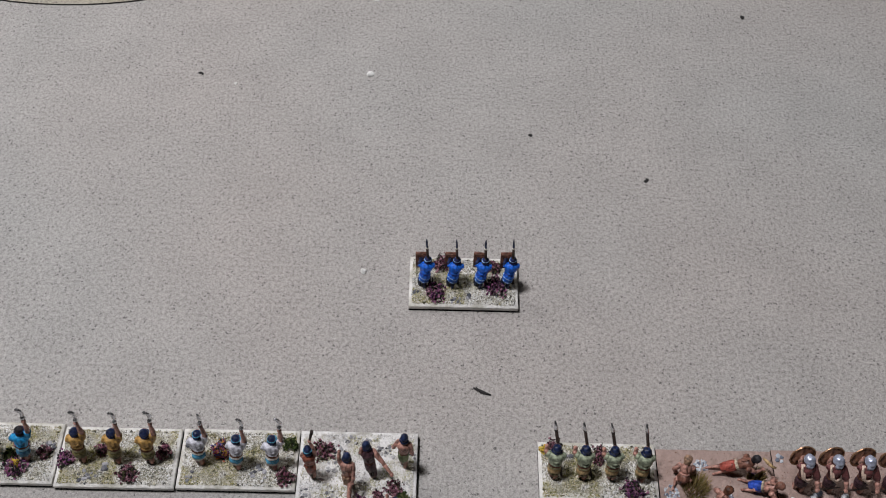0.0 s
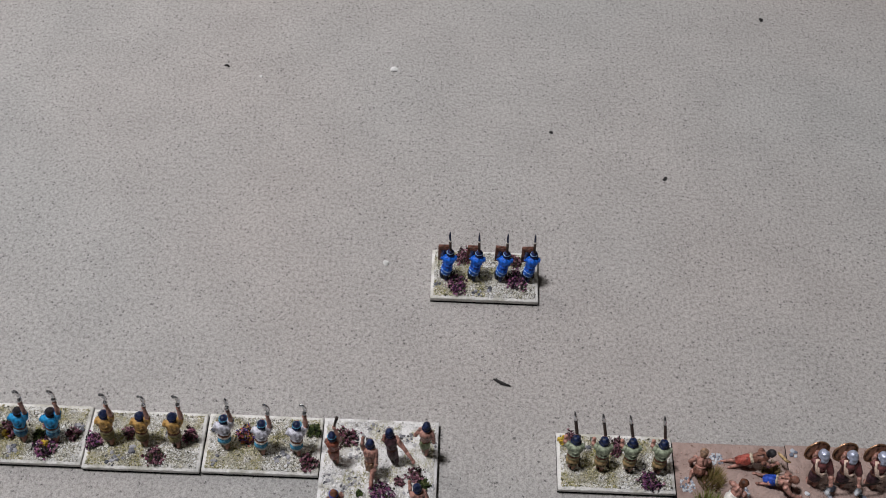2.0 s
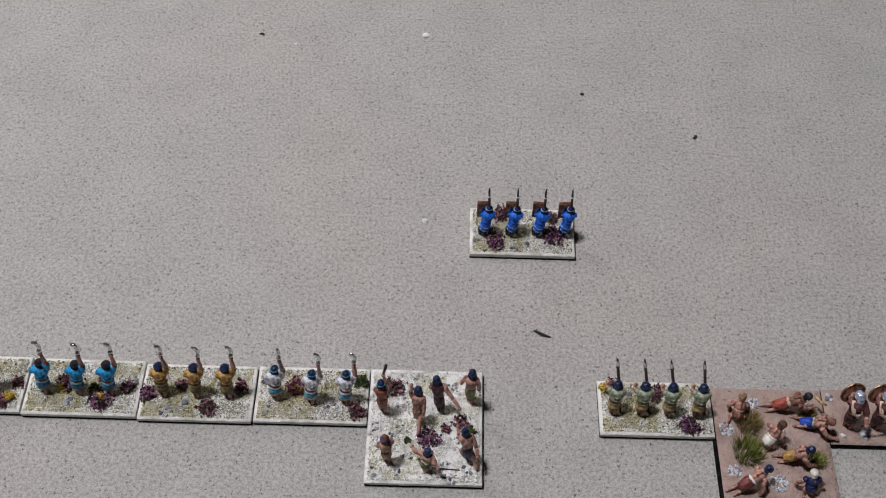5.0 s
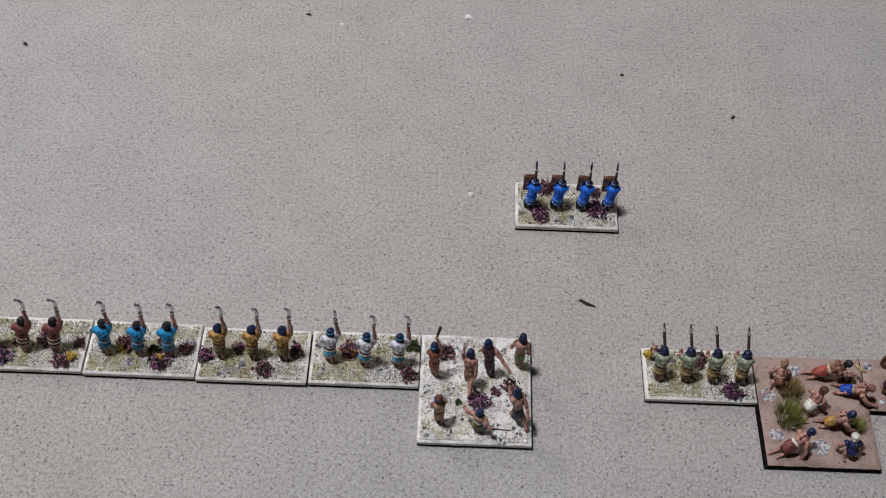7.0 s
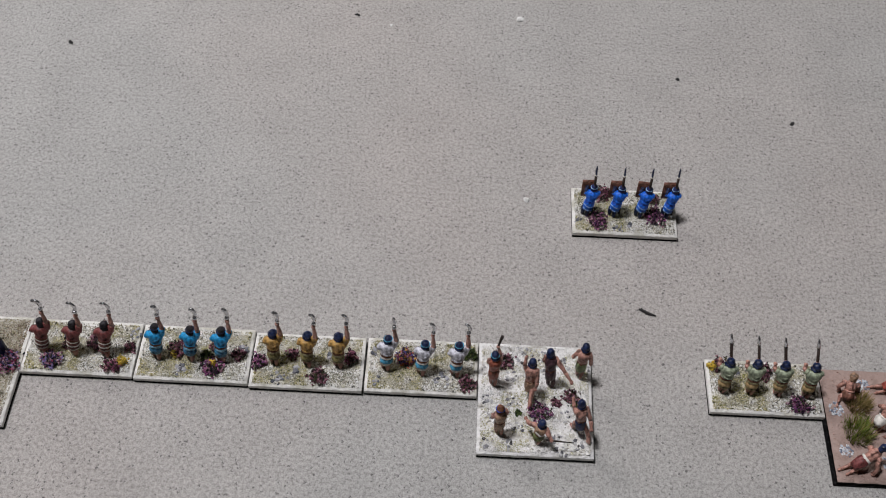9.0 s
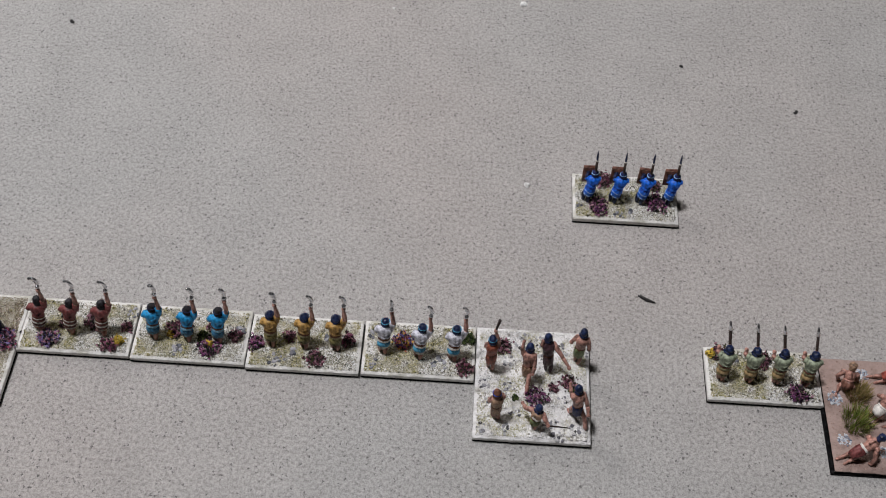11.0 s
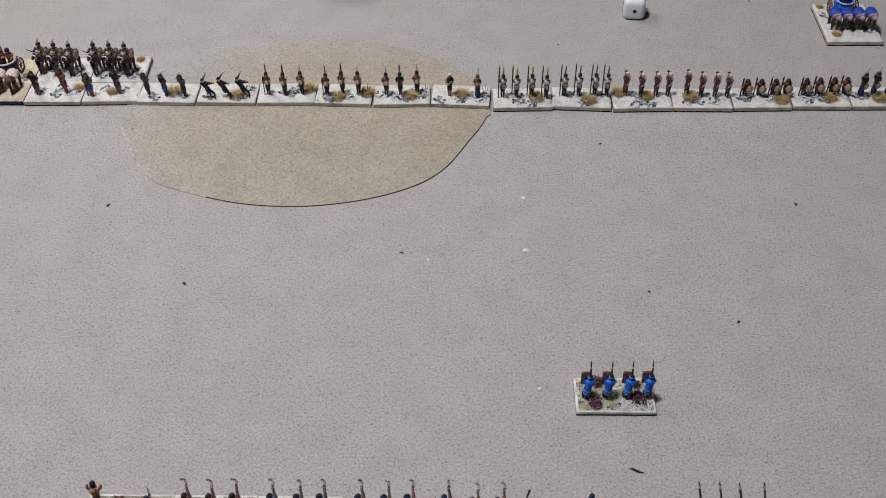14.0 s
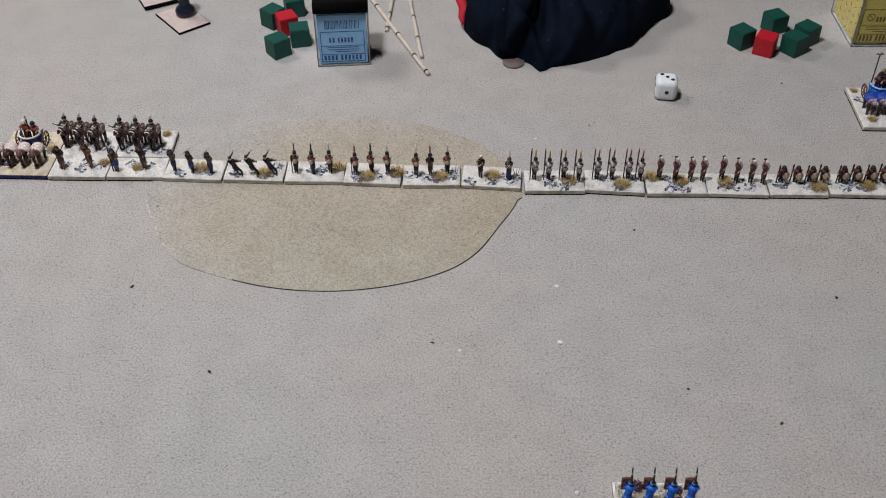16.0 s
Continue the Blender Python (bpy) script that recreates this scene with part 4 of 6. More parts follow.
for k in range(N):
    faces.append((0, 1 + k, 1 + (k + 1) % N))
    slots.append(0)
    deg = 360 * k / N
    for j in range(4):
        a, b = 1 + j * N + k, 1 + j * N + (k + 1) % N
        faces.append((a, a + N, b + N, b))
        slots.append(0 if j < 2 else (1 if 243 < deg < 362 else (2 if 176 < deg <= 243 and j == 3 - (k % 2) and rng.random() < 0.6 else 0)))
me = bpy.data.meshes.new("terrain_piece")
me.from_pydata([Vector(v) * MM for v in verts], [], faces)
me.materials.append(mat_ground("terrain_sand", True))
me.materials.append(paint("edge_gap_shade", (0.018, 0.015, 0.014), 0.9))
me.materials.append(plaster("cut_edge_chalk", (0.75, 0.73, 0.7), (0.6, 0.58, 0.55), 0.9))
me.polygons.foreach_set("material_index", slots)
lone("terrain_piece", me, (*HILL, 0.05), 0, "thin oval sandy terrain piece with an ochre middle, lying flat", "terrain piece")

# ---- miniature stands of the near army ----
FIG = {}


def fig(key, **kw):
    if key not in FIG:
        FIG[key] = figure(seed=len(FIG) + 1, **kw)
    return FIG[key]


def stand(label, x0, x1, yf, yb, h, top, edge, seed, turn=0.0, group="miniature stands", cover=FLOCK, count=13000, grain=0.26, patchy=0.0, cover_label="sand and flock"):
    w, d = abs(x1 - x0), abs(yb - yf)
    t = thing("miniature_stand", ((x0 + x1) / 2, (yf + yb) / 2, 0.02), turn, label, "miniature stand", group)
    part("stand", stand_mesh(w, d, h, top, edge, seed, bulge=0.6 if cover is CHALK_FLOCK else 0.35, bed=FLOCK_BED if cover in (FLOCK, DARK_FLOCK) and not patchy else None), t)
    if count:
        g = part("ground_cover", grains(w, d, h, count, grain, cover, seed + 50, patchy, 0.07 if cover is FLOCK else 0.0), t, label=cover_label)
        g["kind"] = "stuff"
    if edge is EDGE_BLACK:
        # black slab under the earth stands, a little wider than they are
        sheet = Sculpt()
        sheet.slab((-0.35, -0.1, 0.6), (w + 1.1, d + 0.5, 1.2), EDGE_BLACK, None, 0.2)
        part("magnetic_sheet", sheet.mesh("magnetic_sheet", shade=False), t, label="black underlay")
    t["top"] = h
    return t


def place(t, name, mesh, x, y, turn=0.0, label="", up=0.0, tilt=(0, 0)):
    """Puts a part on the stand t at the table place x, y (mm)."""
    local = t.matrix_basis.inverted() @ Vector((x * MM, y * MM, 0))
    return part(name, mesh, t, (local.x / MM, local.y / MM, t["top"] + up), turn, label, tilt)


BUSH, TUFT, STONES = {}, {}, {}


def bush(t, x, y, kind, r=2.6, h=2.6, seed=1):
    key = (kind, r, h, seed)
    if key not in BUSH:
        BUSH[key] = bush_mesh(r * 1.45, h * 1.3, BUSHES[kind], seed + 3, int(95 * r), 0.64)
    place(t, "bush", BUSH[key], x, y, 40 * seed, kind + " clump of model foliage")


def tuft(t, x, y, kind, r=2.6, h=3.0, seed=1):
    key = (kind, r, h, seed)
    if key not in TUFT:
        TUFT[key] = tuft_mesh(r * (1.22 if kind == "ochre" else 1.0), h, TUFTS[kind], seed + 5, int((90 if kind == "ochre" else 75) * r))
    place(t, "grass_tuft", TUFT[key], x, y, 0, kind + " tuft of static grass")


def stones(t, x, y, r=1.0, count=4, spread=2.0, seed=1, mat=None):
    if mat is None:
        r, count, spread = r * 0.72, count * 2, spread * 1.25
    key = (r, count, spread, seed, (mat or STONE).name)
    if key not in STONES:
        STONES[key] = stone_mesh(r, mat or STONE, seed, count, spread)
    ob = place(t, "rubble", STONES[key], x, y, 0)
    ob["kind"] = "stuff"


ROW = [
    # key, x0, x1, y front, y back, tunic, skirt, bands, headband, hair, head places, words
    ("red", -160.6, -121.2, -20.3, 1.2, "red", "umber", "white", "", "hair", (-151.4, -140.5, -129.3), "dark red tunics and white-striped skirts"),
    ("cyan", -120.4, -80.4, -20.8, 0.9, "cyan", "steelblue", "lightblue", "navy", "hair", (-111.7, -99.8, -88.9), "bright blue tunics and light blue skirts"),
    ("ochre", -79.8, -40.2, -21.5, -0.1, "ochre", "olive", "drab", "blueblack", "blueblack", (-71.0, -59.4, -48.3), "ochre tunics and olive skirts"),
    ("pale", -39.4, 0.0, -21.2, 0.1, "pale", "sky", "white", "sky", "blueblack", (-31.2, -18.7, -6.7), "pale tunics and blue-and-white skirts"),
]
ROW_STANDS = {}
LEANS = {"red": 2.5, "cyan": 1.8, "ochre": 0.9, "pale": 1.3}
for n, (key, x0, x1, yf, yb, tunic, skirt, bands, hb, hair, xs, words) in enumerate(ROW):
    t = stand("cream stand, three swordsmen in " + words, x0, x1, yf, yb, 3.0, BASE_WHITE, EDGE_PALE, 10 + n, group="near battle line")
    ROW_STANDS[key] = t
    for k, x in enumerate(xs):
        wp = "sword" if key == "pale" and k == 0 else "sickle"
        m = fig((key, k), tunic=tunic, skirt=skirt, bands=bands or None, hair=hair, head_band=hb, weapon=wp, shield="small",
                hand_l=(-1.2, 3.0, 10.4), hand_r=(2.2 + 0.3 * k + LEANS[key], 3.2 + 0.4 * k, 21.6 - 0.5 * k), lean=(LEANS[key], 3.0), skin="skin", squat=0.16, wide=1.02, head=0.86, band_n=3 if key == "red" else 2)
        place(t, "figurine", m, x - LEANS[key] * 1.05, -12.2 - (1.2 if key == "pale" and k else 0), (3, -4, 2)[k], "painted figurine raising a curved sword")
# plum and green clumps: dark foliage that also stands in for shadow between figures
t = ROW_STANDS["red"]
bush(t, -150.3, -16.2, "violet", 2.9, 3.0, 1); bush(t, -128.6, -16.6, "pink", 2.5, 2.6, 2); bush(t, -125.4, -15.0, "yellow", 1.5, 2.8, 3); bush(t, -135.8, -8, "plum", 3.0, 2.2, 4); bush(t, -145.5, -8.5, "plum", 2.0, 1.6, 43); bush(t, -124.0, -9.0, "plum", 1.8, 1.6, 44)
stones(t, -146, -5.5, 1.6, 3, 1.5, 1); stones(t, -123.6, -3.4, 1.1, 4, 2.0, 2)
t = ROW_STANDS["cyan"]
bush(t, -93.5, -16.0, "purple", 3.2, 2.2, 1); bush(t, -93.3, -14.2, "yellow", 1.0, 2.6, 2); bush(t, -105.8, -8.5, "plum", 3.4, 2.2, 3); bush(t, -85.0, -10.0, "plum", 2.0, 1.6, 41); bush(t, -96.2, -11.5, "green", 1.8, 1.4, 42); bush(t, -107.6, -10.8, "yellow", 1.0, 1.8, 4)
stones(t, -104.8, -16.5, 1.2, 5, 1.8, 3); stones(t, -83.5, -7.6, 1.3, 3, 1.2, 4); bush(t, -92.5, -7.4, "plum", 1.9, 2.2, 5)
t = ROW_STANDS["ochre"]
bush(t, -77.0, -12.0, "purple", 2.3, 2.6, 6); bush(t, -56.0, -17.0, "plum", 2.7, 2.4, 7); bush(t, -44.8, -8.5, "pink", 2.2, 2.3, 8); bush(t, -65.5, -8.5, "plum", 1.8, 2.0, 9)
stones(t, -69.5, -17.5, 1.1, 7, 2.6, 5); stones(t, -63.8, -14.6, 1.7, 2, 0.8, 6); stones(t, -53, -9, 1.2, 3, 1.5, 7)
t = ROW_STANDS["pale"]
bush(t, -25.4, -8.4, "mixed", 3.1, 2.6, 1); bush(t, -3.8, -16.6, "plum", 2.6, 2.4, 10); bush(t, -2.8, -5.0, "green", 2.2, 2.0, 2)
stones(t, -34.8, -17.8, 1.3, 3, 1.8, 8); stones(t, -12.2, -15.5, 1.5, 4, 2.2, 9); stones(t, -36.8, -6.0, 1.5, 2, 1.0, 10)

# the chalk-white stand with scattered skirmishers
t = stand("chalk-white stand of seven scattered skirmisher figures and a purple shrub", 0.5, 40.2, -42.4, 0.2, 3.0, BASE_BIG, EDGE_PALE, 20, group="near battle line", cover=CHALK_FLOCK, count=20000, grain=0.31, patchy=0.02)
filler = part("filler", grains(39.7, 42.6, 2.8, 11000, 0.36, WHITE_FILLER, 77, 0.0, 0.15), t, label="rough white filler")
filler["kind"] = "stuff"
SKIRM = [
    (5.5, -16.0, 5, dict(tunic="rust", skirt="rust", hair="blueblack", head_band="sky", weapon="club", hand_r=(1.0, 3.0, 21.5), sleeves=False, lean=(0, 1.2)), "rust-red figurine with a raised club"),
    (18.0, -20.5, -8, dict(tunic="skin", skirt="tan", hair="blueblack", hand_l=(-3.4, 4.6, 20.5), hand_r=(2.2, -1.4, 9.0), sleeves=False, lean=(-0.6, 3.8), feet=((-1.4, 3.4), (1.0, -5.2))), "bare-chested figurine with one arm thrown up"),
    (25.6, -15.6, 10, dict(tunic="plum", skirt="plum", hair="blueblack", sleeves=False, hand_l=(-3.4, 2.8, 17.0), hand_r=(7.2, -4.2, 8.0), lean=(-1.2, 3.2), legs="plum"), "figurine in a plum robe with an arm stretched back"),
    (35.6, -11.5, -14, dict(tunic="skin", skirt="green", hair="blueblack", hand_l=(-3.9, 0.4, 12.0), hand_r=(3.7, 0.2, 10.6), sleeves=False, lean=(0.2, 1.6)), "bare-chested figurine in a green kilt"),
    (7.9, -34.6, 18, dict(tunic="tan", skirt="tan", hair="leather", head_band="royal", hand_l=(-2.4, 2.2, 11.0), hand_r=(2.8, 2.0, 12.5), lean=(0, 1.0), squat=0.12, sleeves=False), "tan figurine crouching with a blue cap"),
    (20.8, -37.2, -20, dict(tunic="tan", skirt="green", bands="olive", hair="blueblack", hand_l=(-6.6, 3.0, 8.5), hand_r=(5.8, -0.6, 6.4), sleeves=False, lean=(0.5, 1.8), squat=0.4, sash="white", pole=(8.5, 2.6, -0.6)), "crouching figurine with both arms spread"),
    (35.4, -33.8, 24, dict(tunic="skin", skirt="navy", hair="blueblack", hand_l=(-2.0, 6.4, 17.5), hand_r=(2.2, -3.4, 8.6), sleeves=False, lean=(-0.3, 3.0), feet=((-1.2, 3.6), (1.8, -4.8))), "figurine in a blue kilt striding"),
]
for n, (x, y, a, kw, words) in enumerate(SKIRM):
    kw["wide"], kw["head"] = 0.84, 0.98
    place(t, "figurine", fig(("skirm", n), **kw), x, y, a, words)
bush(t, 21.8, -26.5, "purple", 2.9, 2.2, 11); bush(t, 8.5, -7.5, "plum", 3.0, 2.4, 12); bush(t, 27.8, -22.8, "plum", 1.5, 1.0, 13); bush(t, 33.0, -20.5, "plum", 2.5, 1.7, 14); bush(t, 35.6, -23.0, "green", 1.7, 1.3, 15); bush(t, 14.5, -27.0, "green", 0.9, 0.6, 45)
for n, (x, y) in enumerate(((3.0, -38.5), (11.5, -38.6), (27.5, -6.0), (17.8, -2.8), (31.2, -7.2), (14.2, -7.0), (35.0, -38.0), (29.5, -40.2), (3.5, -22.5), (12.4, -22.8), (37.2, -24.5), (22.5, -4.5), (24.5, -9.5), (12.0, -13.0), (9.5, -25.5), (31.0, -27.5), (15.0, -32.5), (38.0, -8.0), (6.0, -29.0), (28.0, -35.5))):
    stones(t, x, y, 0.75, 8 + n % 5, 2.2, 30 + n, STONE_GREY)

# stand of four spearmen in sage green
t = stand("cream stand of four spear figures in sage green and straw", 81.2, 120.9, -22.5, -1.9, 3.0, BASE_WHITE, EDGE_PALE, 21, group="near battle line")
for k, x in enumerate((85.6, 95.2, 104.9, 114.7)):
    m = fig(("sage", k % 2), tunic="moss", skirt="straw", hair="blueblack", weapon="spear", hand_r=(0.5 + 0.2 * (k % 2), 4.4, 13.0), hand_l=(-3.4, 4.4, 14.6), lean=(-0.2, 3.4), bands="drab", band_n=2, tilt=(-2.7, 4.2), wide=1.06, spear_top=25.6, squat=0.15, size=0.97, feet=((-0.5, 0.4), (0.6, -0.3)), head=0.9)
    place(t, "figurine", m, x + 0.1, -14.6 - 0.1 * k, -6 + 4 * (k % 3), "painted figurine holding an upright spear")
bush(t, 112.2, -18.6, "purple", 3.0, 2.3, 15); bush(t, 86.0, -4.6, "plum", 2.4, 2.4, 16); bush(t, 83.2, -5.2, "yellow", 1.4, 2.0, 17); bush(t, 101.5, -6.6, "plum", 2.3, 2.3, 18)
stones(t, 90.4, -7.5, 1.3, 3, 1.5, 11)

# stand of four blue spearmen with tall shields, out in front
t = stand("cream stand of four blue spear figures behind tall brown shields", 35.2, 75.8, 51.2, 73.2, 3.0, BASE_WHITE, EDGE_PALE, 22, group="advanced stand")
for k, x in enumerate((40.9, 51.4, 61.6, 72.0)):
    m = fig(("blue", k % 2), tunic="blue", skirt="blue", stripes="thread", belt="royal", hair="navy", head_band="thread", boots="blueblack", weapon="spear", blade="blueblack", shield="tall",
            hand_r=(2.6, 2.2, 12.8), hand_l=(-0.3, 3.6, 15.6), lean=(2.4, 2.4), skin="blueblack", squat=0.1, tilt=(-0.7, 1.2), wide=1.05, size=0.88, head=0.82, spear_top=30.0)
    place(t, "figurine", m, x - 1.0, 59.8 + 0.2 * k, 3 - 4 * (k % 3), "painted blue figurine with spear and tall shield")
bush(t, 44.5, 56.6, "purple", 3.5, 2.6, 19); bush(t, 67.6, 59.6, "purple", 3.3, 2.6, 20); bush(t, 47.6, 69.6, "plum", 2.6, 2.6, 21); bush(t, 67.0, 68.4, "plum", 2.3, 2.4, 22)
stones(t, 53.0, 53.6, 1.1, 4, 1.8, 12); stones(t, 57.6, 55.2, 1.4, 2, 1.0, 13); stones(t, 37.5, 56.5, 1.0, 3, 1.2, 14)

# earth-brown stand with crouching skirmishers
t = stand("pinkish earth stand of seven crouching skirmishers, with grass tufts", 121.4, 160.4, -46.0, -3.6, 3.0, BASE_EARTH, EDGE_BLACK, 23, group="near battle line", cover=EARTH_GRAIN, count=900, grain=0.3)
EARTHY = [
    # middle x, y, turn, build, words
    (128.9, -14.6, -12, creeper("skin_dark", "skin", "pink", "skin", 7.5, ((-2.6, 2.5, 1.2), (2.6, 3.0, 1.2)), 2.4, cap="tan", rise=0.95, seed=61), "tan hooded figurine squatting"),
    (146.0, -11.0, -88, creeper("scarlet", "skin_dark", "hair", "buff", 16.5, ((-1.0, 7.0, 4.6), (1.6, 9.6, 5.6)), 1.1, True, seed=62), "red-kilted figurine stalking with a bow"),
    (154.2, -17.6, -106, creeper("royal", "skin", "skin_dark", "buff", 13.5, ((-4.6, 5.0, 2.0), (2.6, 10.0, 1.2)), 1.5, rise=0.72, seed=63), "blue-kilted figurine crawling forward"),
    (138.4, -24.6, -48, creeper("white", "skin", "leather", "white", 9.0, ((-3.4, 5.4, 3.0), (3.4, 4.0, 2.0)), 1.5, rise=1.1, seed=64), "figurine in a white wrap bending low"),
    (145.6, -30.2, -90, creeper("ochre", "skin", "blueblack", "tan", 11.0, ((-2.0, 7.0, 2.0), (2.4, 8.0, 1.6)), 1.1, rise=0.9, seed=65), "ochre figurine creeping forward"),
    (129.4, -40.0, -66, creeper("red", "skin", "blueblack", "white", 15.0, ((-2.6, 7.0, 2.0), (4.6, 2.4, 1.0)), 1.2, seed=66), "red-kilted figurine with a white sash"),
    (149.6, -41.0, 0, creeper("navy", "navy", "white", "navy", 4.2, ((-4.4, 1.6, 2.6), (4.2, 1.2, 2.2)), 1.8, cap="white", rise=0.95, seed=67), "crouching figurine with a white cap"),
]
for x, y, a, m, words in EARTHY:
    place(t, "figurine", m, x, y, a, words)
tuft(t, 130.6, -28.6, "green", 6.0, 4.2, 1); tuft(t, 132.6, -18.0, "straw", 5.0, 4.0, 2); tuft(t, 153.6, -30.8, "green", 4.0, 3.0, 3); tuft(t, 153.4, -13.6, "straw", 3.4, 3.0, 4)
for n, (x, y, c, sp) in enumerate(((136.0, -9.4, 18, 2.3), (125.2, -19.2, 22, 2.6), (142.8, -21.4, 26, 3.0), (126.0, -34.8, 18, 2.2), (140.2, -38.6, 30, 3.2))):
    stones(t, x, y, 0.52, c * 3, sp, 50 + n, STONE_PALE)

# earth-brown stand of spearmen with round bronze shields
t = stand("pinkish earth stand of figures with round bronze shields and steel helmets", 160.8, 200.6, -23.8, -3.0, 3.0, BASE_EARTH, EDGE_BLACK, 24, group="near battle line", cover=EARTH_GRAIN, count=500, grain=0.3)
for k, x in enumerate((167.2, 176.6, 186.8, 196.2)):
    m = fig(("round", k % 2), tunic="wine", skirt="plum", helmet="helm", hand_l=(-1.4, 5.2, 14.8), hand_r=(3.4, -3.4, 7.4), shield="round", lean=(-0.2, 2.6), pole=(7.4, 0.6, 0.2), squat=0.1, skin="skin", bands="plum", size=1.04)
    place(t, "figurine", m, x, -17.0, 4, "helmeted figurine with a round bronze shield")
stones(t, 163.5, -6.6, 1.0, 5, 1.6, 60, STONE_PALE); stones(t, 173.5, -20.0, 1.3, 4, 2.0, 61, STONE_PALE); stones(t, 165.0, -20.4, 0.9, 3, 1.2, 62, STONE_PALE); tuft(t, 181, -9, "green", 2.2, 2.6, 5)
stones(t, 183.5, -20.0, 1.2, 5, 2.0, 63, STONE_PALE)

# large stand at the end of the line: skirmishers among flowers
t = stand("cream stand of mixed skirmisher figures among flowering clumps", -201.4, -160.9, -41.0, 1.4, 3.0, BASE_WHITE, EDGE_PALE, 25, group="near battle line", cover=DARK_FLOCK, count=24000, grain=0.28)
CROWD = [
    (-194.5, -6.5, 0, dict(tunic="skin", skirt="royal", hair="hair", hand_l=(-3.6, 2, 17), hand_r=(3.4, 2.6, 16), sleeves=False, lean=(-0.6, 2.4), bands="white", band_n=1), "tall figurine in a blue kilt"),
    (-167.6, -14.2, 12, dict(tunic="green", skirt="navy", hair="hair", helmet="blueblack", head_band="steel", hand_l=(-2.4, 3, 14), hand_r=(2.2, 2.6, 18), weapon="sword", sleeves=False, robe=True), "helmeted figurine in a dark kilt"),
    (-182.6, -17.6, -30, dict(tunic="skin_dark", skirt="steelblue", hair="hair", hand_l=(-3, 2, 11), hand_r=(4, 3, 12), sleeves=False, lean=(0, 2), squat=0.15), "dark-skinned figurine in a pale wrap"),
    (-196.5, -20.0, 15, dict(tunic="tan", skirt="leather", hair="tan", hand_l=(-3, 2, 12), hand_r=(3, 3, 13), lean=(0, 2.2), squat=0.1), "rust-red figurine turning"),
    (-169.0, -29.6, -20, dict(tunic="brown", skirt="rust", hair="hair", hand_l=(-3.2, -1.4, 8.6), hand_r=(3, 3, 12), sleeves=False, lean=(0, 2.0), squat=0.12, shield="small"), "brown figurine with a small shield"),
    (-190.2, -21.6, 25, dict(tunic="skin", skirt="buff", hair="leather", hand_l=(-3, 2, 9), hand_r=(3.4, 3, 10), sleeves=False, lean=(0.4, 2.6), squat=0.12), "dark-skinned figurine in a brown wrap"),
    (-188.0, -29.0, 40, dict(tunic="tan", skirt="wine", hair="leather", hand_l=(-3, 3, 12), hand_r=(4, 4, 15), sleeves=False, lean=(0, 2.4), squat=0.1), "brown figurine reaching forward"),
    (-178.5, -31.5, -35, dict(tunic="rust", skirt="buff", hair="hair", hand_l=(-3.6, 2, 10), hand_r=(3.6, 3, 11), sleeves=False, lean=(0, 2.6), squat=0.25), "crouching figurine in rust and buff"),
    (-194.5, -33.5, 10, dict(tunic="scarlet", skirt="red", hair="hair", hand_l=(-3, 2, 12), hand_r=(5, 3.4, 13.5), lean=(0.4, 2.2), squat=0.1), "scarlet figurine with an arm out"),
]
for n, (x, y, a, kw, words) in enumerate(CROWD):
    kw["squat"], kw["wide"], kw["head"] = (0.24 if n not in (0, 1) else 0.04), 0.86, 0.9
    place(t, "figurine", fig(("crowd", n), **kw), x, y, a, words)
bush(t, -165.0, -17.0, "violet", 3.8, 3.0, 30); bush(t, -169.6, -20.4, "pink", 3.2, 2.6, 31); bush(t, -169.8, -34.8, "pink", 3.9, 3.0, 32); bush(t, -186.2, -4.8, "plum", 3.6, 2.8, 33); bush(t, -193.0, -28.5, "violet", 3.4, 2.8, 36); bush(t, -165.4, -37.0, "plum", 1.8, 1.4, 37); bush(t, -179.5, -12.5, "plum", 2.4, 1.8, 46); bush(t, -186.0, -24.5, "plum", 2.6, 1.8, 47); bush(t, -174.8, -37.5, "plum", 1.6, 1.2, 48); bush(t, -183.5, -34.5, "violet", 2.2, 1.8, 49); bush(t, -197.5, -14.0, "plum", 2.4, 1.8, 50); bush(t, -178.0, -9.0, "yellow", 1.3, 2.0, 34); bush(t, -190.0, -14.0, "yellow", 1.6, 1.6, 35)
for n, (x, y, kind, r) in enumerate(((-186.5, -13.0, "plum", 3.2), (-194.0, -11.0, "plum", 2.8), (-184.0, -27.5, "plum", 2.6), (-177.0, -6.5, "plum", 2.6), (-173.5, -9.0, "green", 2.0), (-198.0, -27.0, "violet", 2.8), (-189.0, -35.5, "plum", 2.6))):
    bush(t, x, y, kind, r, 2.2, 51 + n)
stones(t, -180.0, -22.0, 1.3, 5, 2.6, 70, STONE_BLUE); stones(t, -190, -38, 1.0, 4, 2, 71)

